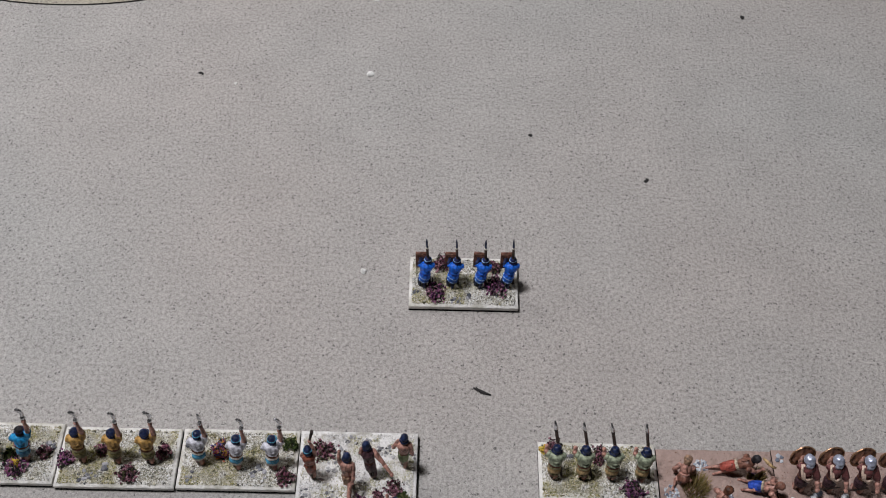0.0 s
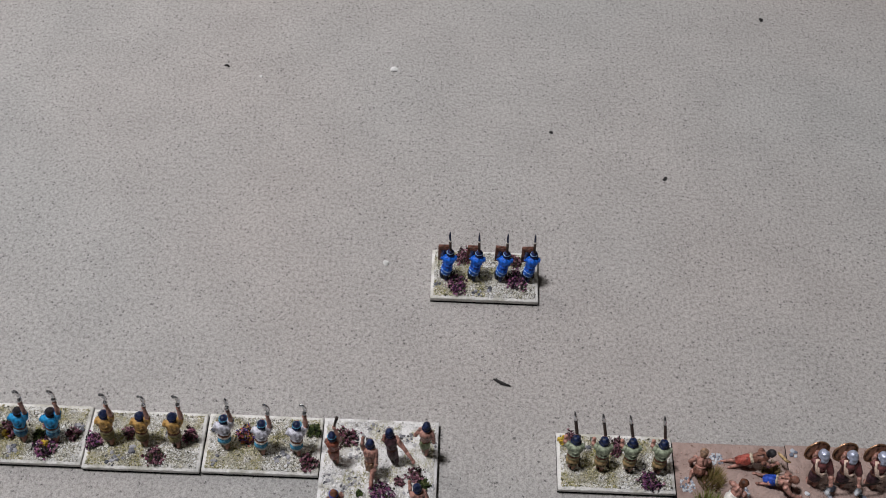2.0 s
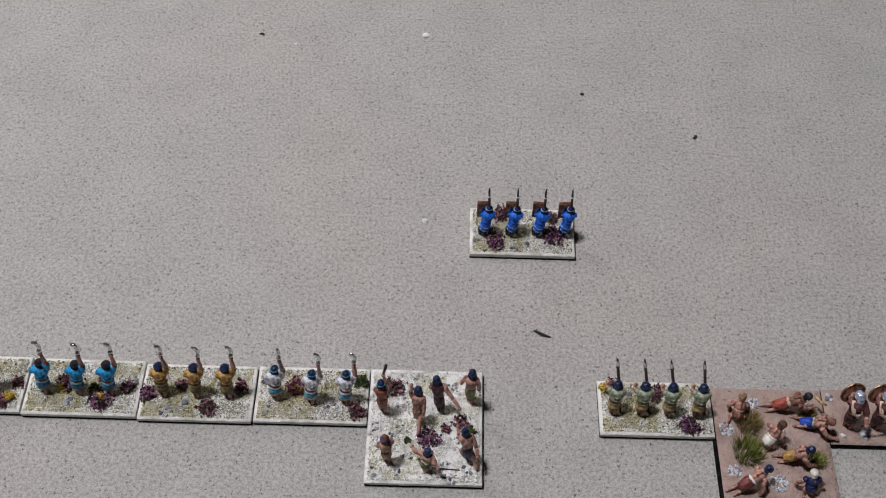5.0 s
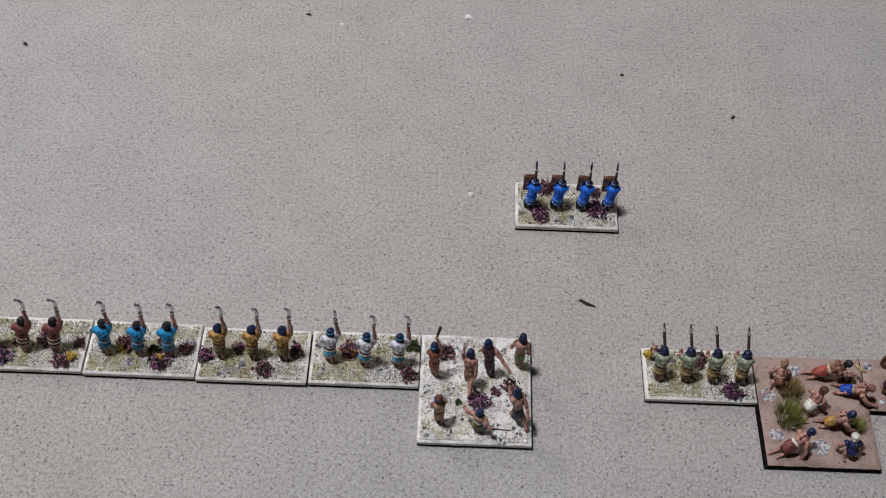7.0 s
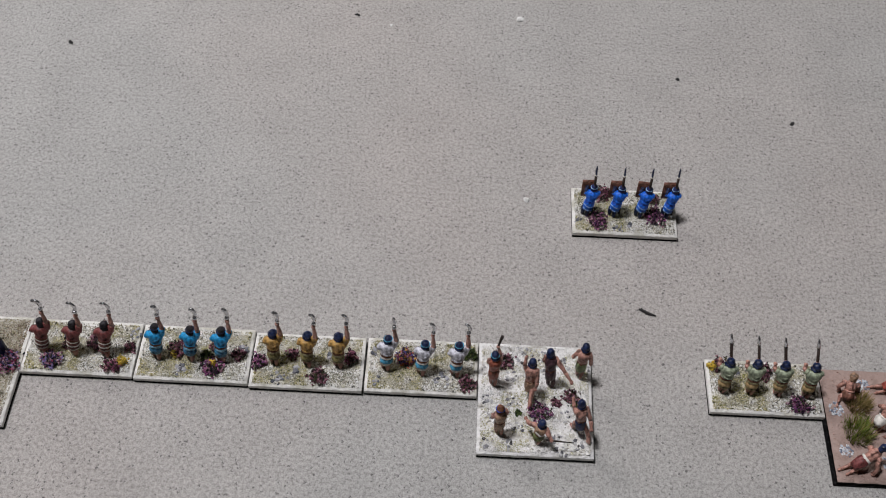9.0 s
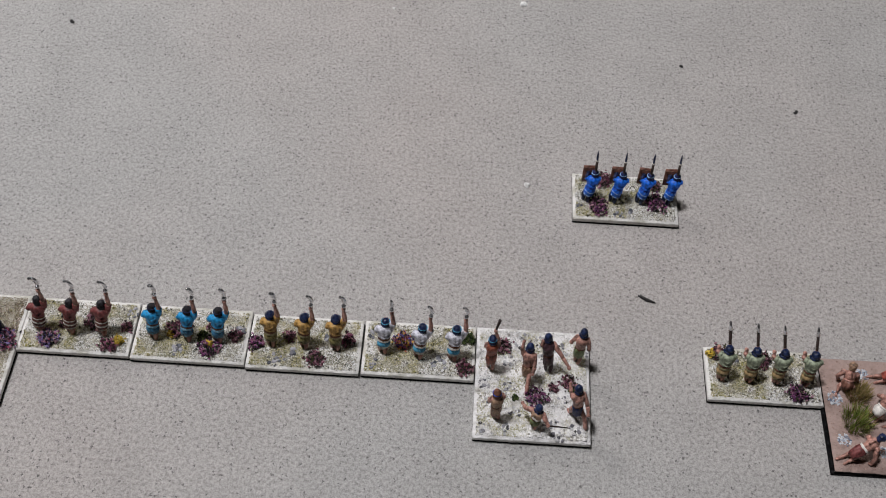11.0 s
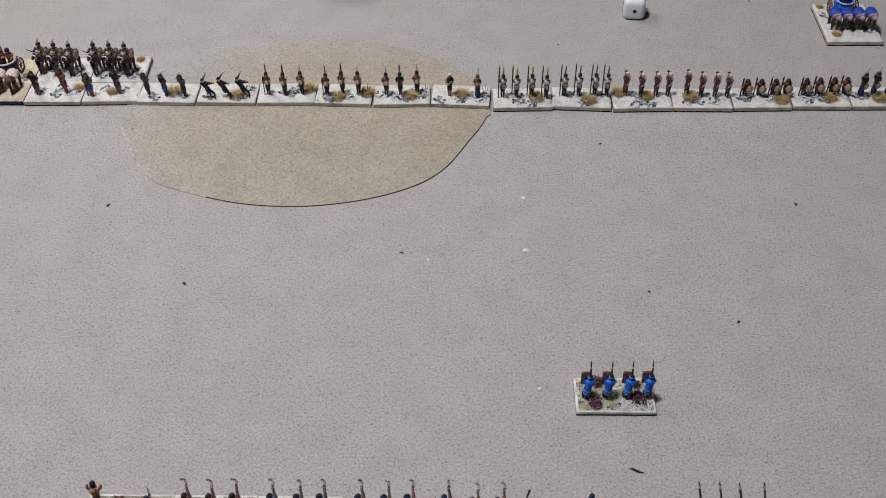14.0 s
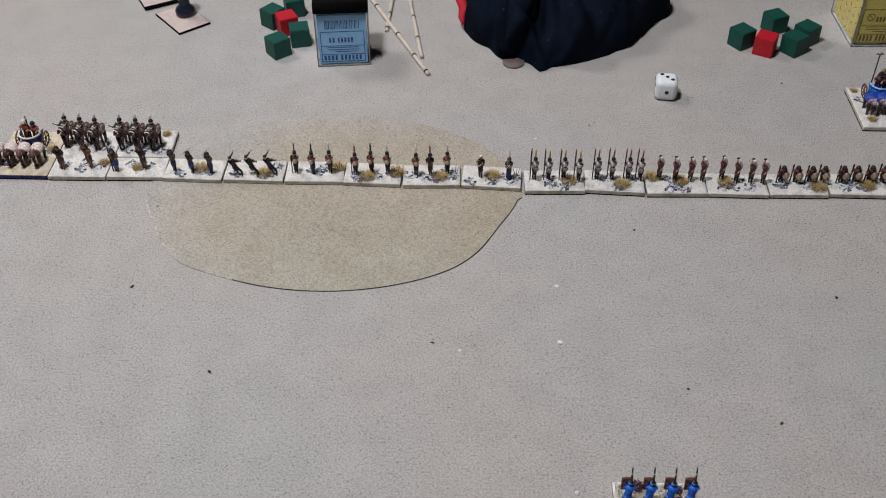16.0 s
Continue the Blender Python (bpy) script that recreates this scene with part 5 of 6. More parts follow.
# ---- the far battle line, facing the camera ----
FAR = [
    # x0, x1, y front at x0, at x1, kind
    (-249.3, -209.0, 314.2, 312.9, "dark"), (-207.7, -166.9, 313.6, 312.8, "runner"), (-165.8, -125.9, 312.8, 313.2, "plumed"),
    (-125.2, -86.3, 312.6, 311.1, "plumed"), (-85.1, -46.1, 310.5, 311.5, "plumed"), (-44.5, -4.5, 311.6, 308.9, "pair"),
    (-2.3, 38.0, 306.6, 307.4, "pike_gold"), (38.8, 78.7, 308.6, 306.3, "pike_red"), (79.7, 120.1, 305.7, 306.5, "axe"),
    (120.9, 161.0, 306.6, 305.8, "axe"), (161.9, 200.9, 306.5, 306.9, "shields"), (202.4, 241.6, 308.0, 307.6, "shields"), (242.6, 282.6, 307.8, 307.8, "black"),
]
WORDS = {
    "dark": "three dark figures with blue kilts", "runner": "three running javelin throwers", "plumed": "three plumed infantry figures", "pair": "two archers and loose arrows",
    "pike_gold": "four pikemen with yellow plumes", "pike_red": "four pikemen with red plumes", "axe": "four axemen with white headcloths", "shields": "four figures with oval hide shields",
    "black": "dark armoured figures",
}
PLACES = {
    0: ((-242.6, 322.4), (-229.8, 320.6), (-216.7, 319.9)), 1: ((-197.7, 319.3), (-186.1, 319.6), (-173.9, 321.0)), 2: ((-158.6, 322.4), (-146.8, 321.7), (-135.2, 323.0)),
    3: ((-117.5, 320.9), (-106.7, 323.0), (-95.7, 322.8)), 4: ((-76.2, 321.3), (-66.5, 321.6), (-55.0, 323.4)), 5: ((-32.3, 320.6), (-13.1, 318.6)),
    6: ((4.2, 319.2), (13.8, 318.6), (24.1, 319.5), (34.2, 318.2)), 7: ((46.6, 320.3), (56.8, 320.5), (67.7, 320.6), (76.0, 320.0)),
    8: ((88.8, 321.0), (99.4, 319.7), (109.7, 319.8), (118.0, 320.2)), 9: ((131.0, 321.8), (140.6, 319.2), (150.2, 319.0), (158.4, 318.4)),
    10: ((171.0, 320.3), (180.8, 320.5), (190.4, 320.6), (199.0, 320.8)), 11: ((211.4, 321.2), (221.0, 321.8), (230.6, 322.2), (239.6, 322.4)), 12: ((250, 320), (259, 321), (268, 320), (277, 321)),
}
# black skirts, legs and boots: dark dress, blackened also for shadow at the feet
FAR_KW = {
    "dark": (dict(tunic="grey", skirt="navy", hair="hair", weapon="javelin", hand_r=(2.6, 1.0, 19), lean=(0.6, 1.5), skin="skin_dark", legs="black"),
             dict(tunic="black", skirt="royal", hair="hair", weapon="javelin", hand_r=(2.6, 1.0, 19), lean=(0.6, 1.5), skin="skin_dark", legs="black", sash="rust")),
    "runner": (dict(tunic="black", skirt="navy", hair="hair", head_band="white", weapon="javelin", hand_r=(2.8, 1.5, 20), lean=(5.4, 3.2), feet=((-2.8, 2.4), (1.6, -2.6)), skin="skin_dark", legs="black", hand_l=(-3.4, 3.4, 14), squat=0.08),),
    "plumed": (dict(tunic="umber", skirt="black", helmet="black", plume="scarlet", shield="boss", hand_l=(-0.4, 2.6, 13.0), hand_r=(3.2, 1.4, 10), weapon="spear", blade="wood", spear_top=17, lean=(0, 0.6), head_band="white", skin="skin", legs="black", boots="black", cloak="white"),
               dict(tunic="leather", skirt="black", helmet="black", plume="navy", shield="boss", hand_l=(-0.4, 2.6, 13.0), hand_r=(3.0, 1.0, 12), lean=(0, 0.6), head_band="white", skin="skin", legs="black", boots="black"),
               dict(tunic="skin_dark", skirt="black", helmet="black", plume="white", shield="boss", hand_l=(-0.4, 2.6, 13.0), hand_r=(3.0, 1.0, 12), lean=(0, 0.6), head_band="white", skin="skin", legs="black", boots="black", cloak="white"),
               dict(tunic="black", skirt="black", helmet="black", plume="scarlet", shield="small", hand_r=(3.0, 1.0, 12), lean=(0, 0.6), skin="skin_dark", boots="black")),
    "pair": (dict(tunic="black", skirt="black", hair="white", skin="skin_dark", weapon="bow", hand_r=(2.8, 3.2, 14), lean=(0, 0.8), sash="white", boots="black"), dict(tunic="grey", skirt="navy", helmet="brown", plume="white", robe=True, straps="white", hand_r=(2.4, 2.6, 12), lean=(0, 0.4), boots="black")),
    "pike_gold": (dict(tunic="mail", skirt="black", helmet="black", head_band="white", plume="yellow", weapon="spear", blade="leather", spear_top=29, straps="white", hand_r=(3.9, 1.6, 13), shield="hide", hand_l=(-0.4, 2.8, 12.0), lean=(0, 0.8), boots="black", legs="black"),),
    "pike_red": (dict(tunic="mail", skirt="black", helmet="black", head_band="white", plume="scarlet", weapon="spear", blade="leather", spear_top=29, straps="white", hand_r=(3.9, 1.6, 13), shield="hide", hand_l=(-0.4, 2.8, 12.0), lean=(0, 0.8), boots="black", legs="black"),),
    "axe": (dict(tunic="plum", skirt="black", hair="white", weapon="axe", hand_r=(2.2, 1.2, 19.0), shield="small", hand_l=(0.6, 2.4, 8.4), lean=(0, 0.5), sleeves=False, pad="white", cloak="white", boots="black", legs="black"),),
    "shields": (dict(tunic="umber", skirt="black", helmet="black", shield="body", weapon="spear", blade="wood", spear_top=17, hand_r=(4.0, 1.8, 9), hand_l=(-0.6, 2.6, 8.6), lean=(0, 0.6), sleeves=False, squat=0.3, wide=1.0, boots="black", legs="black", head=0.95),),
    "black": (dict(tunic="black", skirt="navy", helmet="blueblack", plume="white", shield="hide", hand_l=(-1.0, 2.8, 11), lean=(0, 0.6), robe=True),),
}
TUFTS_AT = [(-224.9, 323.4), (-180.6, 319.0), (-131.0, 327), (-109.6, 317.4), (-89.9, 322.0), (-60.0, 318.4), (-24.0, 320.5), (27.2, 316.0), (62.8, 312.8), (84.6, 322.0), (103.0, 318.0), (133.0, 316.5), (194.4, 313.2), (228.0, 316.0), (262, 315)]


def far_stand(x0, x1, ya, yb, label, seed, depth=22.0, top=BASE_SNOW, edge=EDGE_WOOD, h=4.0):
    turn = math.degrees(math.atan2(yb - ya, x1 - x0))
    mid = (ya + yb) / 2
    return stand(label, x0, x1, mid, mid + depth, h, top, edge, seed, turn, "far battle line", SNOW_GRAIN, int(26 * depth), 0.42, 0.0, "white gritty filler")


def snow_rocks(t, x0, x1, y0, y1, seed, count=4):
    rng = random.Random(seed)
    for k in range(count):
        stones(t, rng.uniform(x0 + 4.5, x1 - 4.5), rng.uniform(y0 + 3.5, y1 - 4), 1.05, 26, 4.2, 80 + k % 4, STONE_BLUE)


for n, (x0, x1, ya, yb, kind) in enumerate(FAR):
    t = far_stand(x0, x1, ya, yb, "white-topped stand of " + WORDS[kind], 40 + n)
    kws = FAR_KW[kind]
    for k, (x, y) in enumerate(PLACES[n]):
        j = k % min(3, len(kws))
        if kind == "plumed" and n == 4:
            j = (2, 3, 2)[k]
        place(t, "figurine", fig((kind, j), **{**dict(size=0.94, wide=0.84), **kws[j]}), x, y, 180 + (9, -6, 4, -10)[k], "painted figurine of the far line")
    for tx, ty in TUFTS_AT:
        if x0 < tx < x1:
            tuft(t, tx, ty, "ochre", 5.2, 3.0, 1 + n % 3)
    snow_rocks(t, x0, x1, (ya + yb) / 2, (ya + yb) / 2 + 20, 90 + n, 5)
    if kind in ("plumed", "pair", "runner"):
        twig = Sculpt()
        for a, b in (((0, 0, 0), (0.5, 0.2, 7.5)), ((0.8, 0, 0), (2.2, -0.3, 6.5)), ((-0.6, 0.2, 0), (-2.2, 0.3, 6.0))):
            twig.tube([a, b], [0.26, 0.14], WOOD, 5)
        place(t, "dry_stalk", twig.mesh("dry_stalk"), x1 - 3.4, (ya + yb) / 2 + 12)

# cavalry with foot in front
t = far_stand(-328.9, -289.4, 314.0, 314.0, "deep white-topped stand of three horsemen and foot skirmishers", 60, 53)
# dark bay coats, deepened to stand in for the shade beneath the riders
for k, (x, y) in enumerate(((-323.5, 351), (-312.5, 350), (-301.5, 349))):
    place(t, "figurine", rider("grey", "wine", "darkbay", "black", "white", 5 + k), x, y, 165, "painted horseman on a dark horse")
place(t, "figurine", fig(("far_green",), tunic="black", skirt="plum", hair="hair", weapon="javelin", hand_r=(2.6, 1, 18), skin="skin_dark", lean=(0.4, 1.4)), -320.3, 322.5, 195, "dark figurine with a javelin")
place(t, "figurine", fig(("far_red",), tunic="leather", skirt="wine", hair="hair", weapon="axe", hand_r=(2.6, 1, 19), skin="skin_dark", lean=(0.4, 1.0)), -301.4, 325.0, 170, "dark red figurine on foot")
tuft(t, -330.0 + 5, 351, "ochre", 3.0, 2.4, 1); tuft(t, -293.6, 329.0, "ochre", 3.6, 2.2, 2)
snow_rocks(t, -328, -290, 316, 334, 120, 4); snow_rocks(t, -328, -290, 338, 364, 121, 4)
t = far_stand(-288.6, -249.7, 314.3, 314.9, "white-topped stand of two foot skirmishers", 61, 22)
place(t, "figurine", fig(("far_blue",), tunic="grey", skirt="royal", hair="hair", weapon="spear", hand_r=(2.6, 1, 12), skin="skin_dark"), -282.3, 321.0, 185, "figurine with a blue kilt and spear")
place(t, "figurine", fig(("far_green",)), -263.6, 324.0, 175, "dark figurine with a javelin")
tuft(t, -269.0, 323.4, "ochre", 3.4, 2.2, 3); snow_rocks(t, -288, -250, 314, 334, 122, 4)
t = far_stand(-288.6, -250.6, 337.4, 337.9, "white-topped stand of three horsemen", 62, 31.5)
for k, (x, y) in enumerate(((-284.4, 350), (-273.0, 349.4), (-262.0, 348.8))):
    place(t, "figurine", rider("grey", "umber", "darkbay", "black", "white", 11 + k), x, y, 168, "painted horseman on a dark horse")
tuft(t, -258.0, 363.5, "ochre", 3.0, 2.2, 1); tuft(t, -266.5, 352.5, "ochre", 3.0, 2.2, 2); snow_rocks(t, -288, -251, 339, 366, 123, 5)

# four-horse chariot with a blue car, on a blue-edged stand
t = far_stand(-369.6, -329.6, 314.6, 314.6, "cream stand with blue edges carrying a horse chariot and crew", 63, 51, plaster("cream_sand", (0.7, 0.62, 0.48), (0.52, 0.42, 0.27), 0.85), EDGE_BLUE, 4.2)
for k, x in enumerate((-366.0, -356.8, -347.6, -338.4)):
    place(t, "figurine", draught_horse(("bay", "horse", "bay", "bay")[k], "rosy", 20 + k), x, 328.6, 180, "brown chariot horse with a pale cloth")
car = place(t, "cab", cab_mesh("navy", "white", 16, 11, 8), -349.5, 352, 180, "dark blue chariot car with a white rim")
for x in (-9.6, 9.6):
    part("wheel", wheel_mesh(), car, (x, 2.0, 0), 0, "brown spoked wheel")
for k, (x, y) in enumerate(((-352.5, 350.5), (-345.5, 349.0))):
    place(t, "figurine", fig(("crew", k), tunic="rust", skirt="brown", helmet=("white", "blueblack")[k], weapon=("", "spear")[k], hand_r=(2.8, 2.4, 14), lean=(0, 0.6)), x, y, 185, "chariot crew figurine", 0.6)
snow_rocks(t, -368, -331, 318, 362, 124, 4); tuft(t, -334, 343, "ochre", 3.2, 2.4, 3)

# general's chariot with blue-clothed horses and a standard
t = far_stand(245.0, 285.4, 386.2, 386.2, "white-topped stand with a blue chariot and four blue-clothed horses", 64, 52)
# lilac coat; its pale blotches stand in for highlights on the horses
for k, x in enumerate((252.8, 261.0, 270.0, 279.0)):
    place(t, "figurine", draught_horse("lilac_highlit", "royal", 30 + k), x, 405.5, 180, "chariot horse with a blue cloth")
car = place(t, "cab", cab_mesh("blue", "thread", 14, 10, 9), 264.0, 427, 180, "bright blue chariot car")
for x in (-9.8, 9.8):
    part("wheel", wheel_mesh(), car, (x, 2.0, 0), 0, "brown spoked wheel")
for k, (x, y) in enumerate(((262.5, 425.5), (269.5, 426.0), (266.0, 430.0))):
    place(t, "figurine", fig(("general", k), tunic=("plum", "wine", "bronze")[k], skirt="royal", helmet=("blueblack", "steel", "gold")[k], weapon=("", "spear", "")[k], hand_r=(3.4, 2.4, 14), lean=(0, 0.4)), x, y, 180, "chariot crew figurine", 1.5)
pole = Sculpt()
pole.tube([(0, 0, 0), (0, 0, 34)], [0.55, 0.45], WOOD, 7)
pole.slab((0, 0, 34.4), (5.4, 1.4, 1.0), BRONZE, None, 0.3)
pole.ball((0, 0, 35.4), 0.9, PAINTS["buff"], 7, 5)
place(t, "standard", pole.mesh("standard"), 259.2, 429.0, 0, "tall bronze-topped standard", 0.2)
tuft(t, 253, 394.5, "ochre", 3.2, 2.4, 2); tuft(t, 249.5, 432, "ochre", 2.6, 2.2, 1); snow_rocks(t, 246, 284, 388, 436, 125, 6)

# ---- loose things at the far side of the table ----
def gloss(name, rgb, rough, vary=0.15):
    return paint(name, rgb, rough, 0.0, vary)


CUBE_GREEN, CUBE_RED = gloss("cube_green", (0.0055, 0.068, 0.052), 0.55), gloss("cube_red", (0.46, 0.012, 0.025), 0.5)


def cube_mesh(size, mat):
    bm = bmesh.new()
    bmesh.ops.create_cube(bm, size=size * MM)
    bmesh.ops.translate(bm, verts=bm.verts, vec=(0, 0, size * MM / 2))
    bmesh.ops.bevel(bm, geom=bm.edges[:], offset=0.45 * MM, segments=2, affect="EDGES")
    me = bpy.data.meshes.new("cube")
    bm.to_mesh(me)
    bm.free()
    me.materials.append(mat)
    return me


GREEN_CUBE, RED_CUBE = cube_mesh(15.4, CUBE_GREEN), cube_mesh(15.4, CUBE_RED)
for x, y, a, red in (
    (-194.6, 482.0, 40, 0), (-179.5, 499.5, 14, 0), (-192.5, 517.5, 28, 1), (-205.5, 528.0, 52, 0), (-190.5, 547.0, 20, 0),
    (178.0, 504.5, 35, 0), (195.0, 494.0, 62, 1), (209.5, 529.0, 24, 0), (218.0, 495.0, 38, 0), (231.5, 511.0, 38, 0),
):
    lone("wooden_cube", RED_CUBE if red else GREEN_CUBE, (x, y, 0.02), a, "small red painted wooden cube" if red else "small dark green painted wooden cube", "cube", "coloured cubes")

# white die
bm = bmesh.new()
bmesh.ops.create_cube(bm, size=16.8 * MM)
bmesh.ops.bevel(bm, geom=bm.edges[:], offset=4.3 * MM, segments=8, affect="EDGES", profile=0.5)
for v in bm.verts:
    v.co += Vector((0, 0, 8.4 * MM))
for f in bm.faces:
    f.smooth = True
me = bpy.data.meshes.new("die")
bm.to_mesh(me)
bm.free()
me.materials.append(gloss("die_white", (0.74, 0.79, 0.81), 0.25, 0.04))
die = lone("die", me, (107.4, 429.0, 0.02), -7, "white plastic six-sided die with black pips", "die")


def pip_mesh(axis):
    s = Sculpt()
    pts = [(0, 0, -0.12), (0, 0, 0.1)] if axis == "z" else ([(0, 0.12, 0), (0, -0.1, 0)] if axis == "y" else [(0.12, 0, 0), (-0.1, 0, 0)])
    s.tube(pts, 1.5, PAINTS["black"], 12, up=(0, 1, 0) if axis != "y" else (0, 0, 1))
    return s.mesh("pip")


for axis, at in (("z", (-3.9, 3.2, 16.8)), ("z", (0, 0, 16.8)), ("z", (3.9, -3.2, 16.8)), ("y", (0.4, -8.4, 8.2)), ("x", (-8.4, -3.6, 12.1)), ("x", (-8.4, 3.6, 4.6)), ("x", (-8.4, -3.6, 4.6)), ("x", (-8.4, 3.6, 12.1))):
    part("pip", pip_mesh(axis), die, at, 0, "black pip")

# clear plastic dice boxes with printed cards
glass, nt, b = nodes_of("clear_plastic", 0.08, 0, 0.5)
b.inputs["Base Color"].default_value = (0.92, 0.95, 0.97, 1)
b.inputs["Transmission Weight"].default_value = 1.0
b.inputs["IOR"].default_value = 1.2
CARD_BLUE = gloss("card_blue", (0.2, 0.39, 0.58), 0.45, 0.06)
CARD_YELLOW = gloss("card_yellow", (0.42, 0.33, 0.07), 0.45, 0.08)
INK_BLUE = gloss("ink_blue", (0.02, 0.06, 0.16), 0.5)
INK_DARK = gloss("ink_dark", (0.09, 0.07, 0.015), 0.5)
EDGE_PLASTIC = gloss("edge_plastic", (0.2, 0.21, 0.215), 0.25, 0.3)
FOAM = gloss("black_foam", (0.004, 0.004, 0.005), 0.9)
FOAM.node_tree.nodes["Principled BSDF"].inputs["Specular IOR Level"].default_value = 0.05


def bars(s, rows, y, mat):
    for x0, x1, z0, z1 in rows:
        s.slab(((x0 + x1) / 2, y, (z0 + z1) / 2), (abs(x1 - x0), 0.16, abs(z1 - z0)), mat, None, 0.05)


def frame_lines(x0, x1, z0, z1, t=0.5):
    return [(x0, x1, z0, z0 + t), (x0, x1, z1 - t, z1), (x0, x0 + t, z0, z1), (x1 - t, x1, z0, z1)]


def dice_box(at, turn, w, d, h, card, ink, label, kind):
    t = thing("dice_box", at, turn, label, "box", "clear dice boxes")
    shell = Sculpt()
    for c, size in (((0, -d / 2, h / 2), (w, 0.8, h)), ((0, d / 2, h / 2), (w, 0.8, h)), ((-w / 2, 0, h / 2), (0.8, d - 0.9, h)), ((w / 2, 0, h / 2), (0.8, d - 0.9, h)), ((0, 0, 0.5), (w - 1, d - 1, 0.8))):
        shell.slab(c, size, glass)
    ob = part("shell", shell.mesh("shell", shade=False), t, label="clear plastic shell")
    ob.visible_shadow = False
    rim = Sculpt()
    for x in (-w / 2, w / 2):
        for y in (-d / 2, d / 2):
            rim.slab((x, y, h / 2), (1.0, 1.0, h), EDGE_PLASTIC, None, 0.2)
    for y in (-d / 2, d / 2):
        rim.slab((0, y, 0.8), (w, 1.0, 1.2), EDGE_PLASTIC, None, 0.2)
    for x in (-w / 2, w / 2):
        rim.slab((x, 0, 0.8), (1.0, d, 1.2), EDGE_PLASTIC, None, 0.2)
    part("moulded_edge", rim.mesh("moulded_edge", shade=False), t, label="greyish moulded plastic edge")
    body = Sculpt()
    body.slab((0, 0, h / 2), (w - 3.0, d - 3.0, h - 3), card, None, 0.02)
    part("card", body.mesh("card", shade=False), t)
    ink_s = Sculpt()
    y = -(d - 3.0) / 2 - 0.1
    lo, hi, half = 3.2, h - 3.0, (w - 3) / 2 - 1.6
    cut = [lo, lo + (hi * 0.7 - lo) * 0.24, lo + (hi * 0.7 - lo) * 0.52, hi * 0.7]
    bars(ink_s, frame_lines(-half, half, lo, hi * 0.7, 0.6) + [(-half, half, z, z + 0.5) for z in cut[1:3]], y, ink)
    rng = random.Random(5)
    row = []
    for z0, height, step, inset in ((cut[0] + 1.5, cut[1] - cut[0] - 2.2, 2.9, 2.0), (cut[2] + 3.2, 4.2, 2.6, half * 0.4)):
        x = -half + inset
        while x < half - inset - 1:
            row.append((x, x + step * 0.6, z0, z0 + height))
            x += step * rng.choice((1.0, 1.0, 1.0, 1.5))
    for f in (0.3, 0.55, 0.8):
        z0 = cut[1] + (cut[2] - cut[1]) * f
        row.append((-half + 5 + 6 * (f < 0.5), half - 5, z0, z0 + 0.6))
    part("printed_lines", (bars(ink_s, row, y, ink), ink_s.mesh("printed_lines", shade=False))[1], t)
    if kind == "blue":
        code, x, q = Sculpt(), -half + 4, []
        while x < half - 4:
            wdt = rng.choice((0.35, 0.6, 0.9))
            q.append((x, x + wdt, hi * 0.75, hi * 0.92))
            x += wdt + rng.choice((0.4, 0.7))
        bars(code, q, y, ink)
        part("bar_code", code.mesh("bar_code", shade=False), t)
        lid = Sculpt()
        lid.slab((0, 0.6, h + 5.6), (w + 1.6, d + 3.0, 11.0), FOAM, None, 0.1)
        part("lid", lid.mesh("lid"), t, label="black lid")
    else:
        sign = Sculpt()
        sign.ring((-half + 7, y, hi * 0.55), 3.0, 0.35, ink, 18, Euler((radians(90), 0, 0)).to_matrix())
        sign.tube([(-half + 5, y, hi * 0.55 + 2), (-half + 9, y, hi * 0.55 - 2)], 0.35, ink, 5)
        part("printed_sign", sign.mesh("printed_sign"), t)
        side = Sculpt()
        for k in range(7):
            for j in range(6):
                side.slab((-(w - 3) / 2 - 0.1, -d / 2 + 5 + j * (d - 9) / 5, 5 + k * (h - 9) / 6 + (j % 2) * 2), (0.16, 3.6, 1.0), ink, Euler((radians(35 if (j + k) % 2 else -35), 0, 0)).to_matrix(), 0.05)
        part("side_print", side.mesh("side_print", shade=False), t)
    return t


dice_box((-141.6, 480.4, 0.05), 5.5, 40.5, 30, 46, CARD_BLUE, INK_BLUE, "clear plastic dice box with a blue printed card and black lid", "blue")
dice_box((298.0, 533.0, 0.05), 2, 64, 56, 50, CARD_YELLOW, INK_DARK, "clear plastic dice box with a yellow printed card", "yellow")

# jointed wooden sticks
STICK = plaster("pale_stick", (0.64, 0.57, 0.49), (0.52, 0.44, 0.35), 0.6)


def stick(p, q, r, knots):
    p, q = Vector((*p, r)), Vector((*q, r))
    L = (q - p).length
    t = thing("wooden_stick", (p.x, p.y, 0.05), math.degrees(math.atan2(q.y - p.y, q.x - p.x)), "pale wooden stick with dark bands lying on the mat", "stick", "measuring sticks")
    s = Sculpt()
    steps = 14
    s.tube([(L * k / steps, 0.4 * noise.noise(Vector((k * 0.7, p.x, 0))), r) for k in range(steps + 1)], [r * (1 + 0.1 * noise.noise(Vector((k, p.y, 3)))) for k in range(steps + 1)], STICK, 10)
    part("shaft", s.mesh("shaft"), t)
    for f in knots:
        s = Sculpt()
        s.tube([(L * f - 1.0, 0, r), (L * f, 0, r), (L * f + 1.0, 0, r)], [r * 1.06, r * 1.16, r * 1.06], WOOD, 10)
        part("band", s.mesh("band"), t, label="dark band")


stick((-73.2, 452.0), (-161, 645), 1.8, (0.02, 0.14, 0.31, 0.55, 0.8))
stick((-79.5, 477), (-112, 690), 1.6, (0.14, 0.3, 0.5, 0.75))
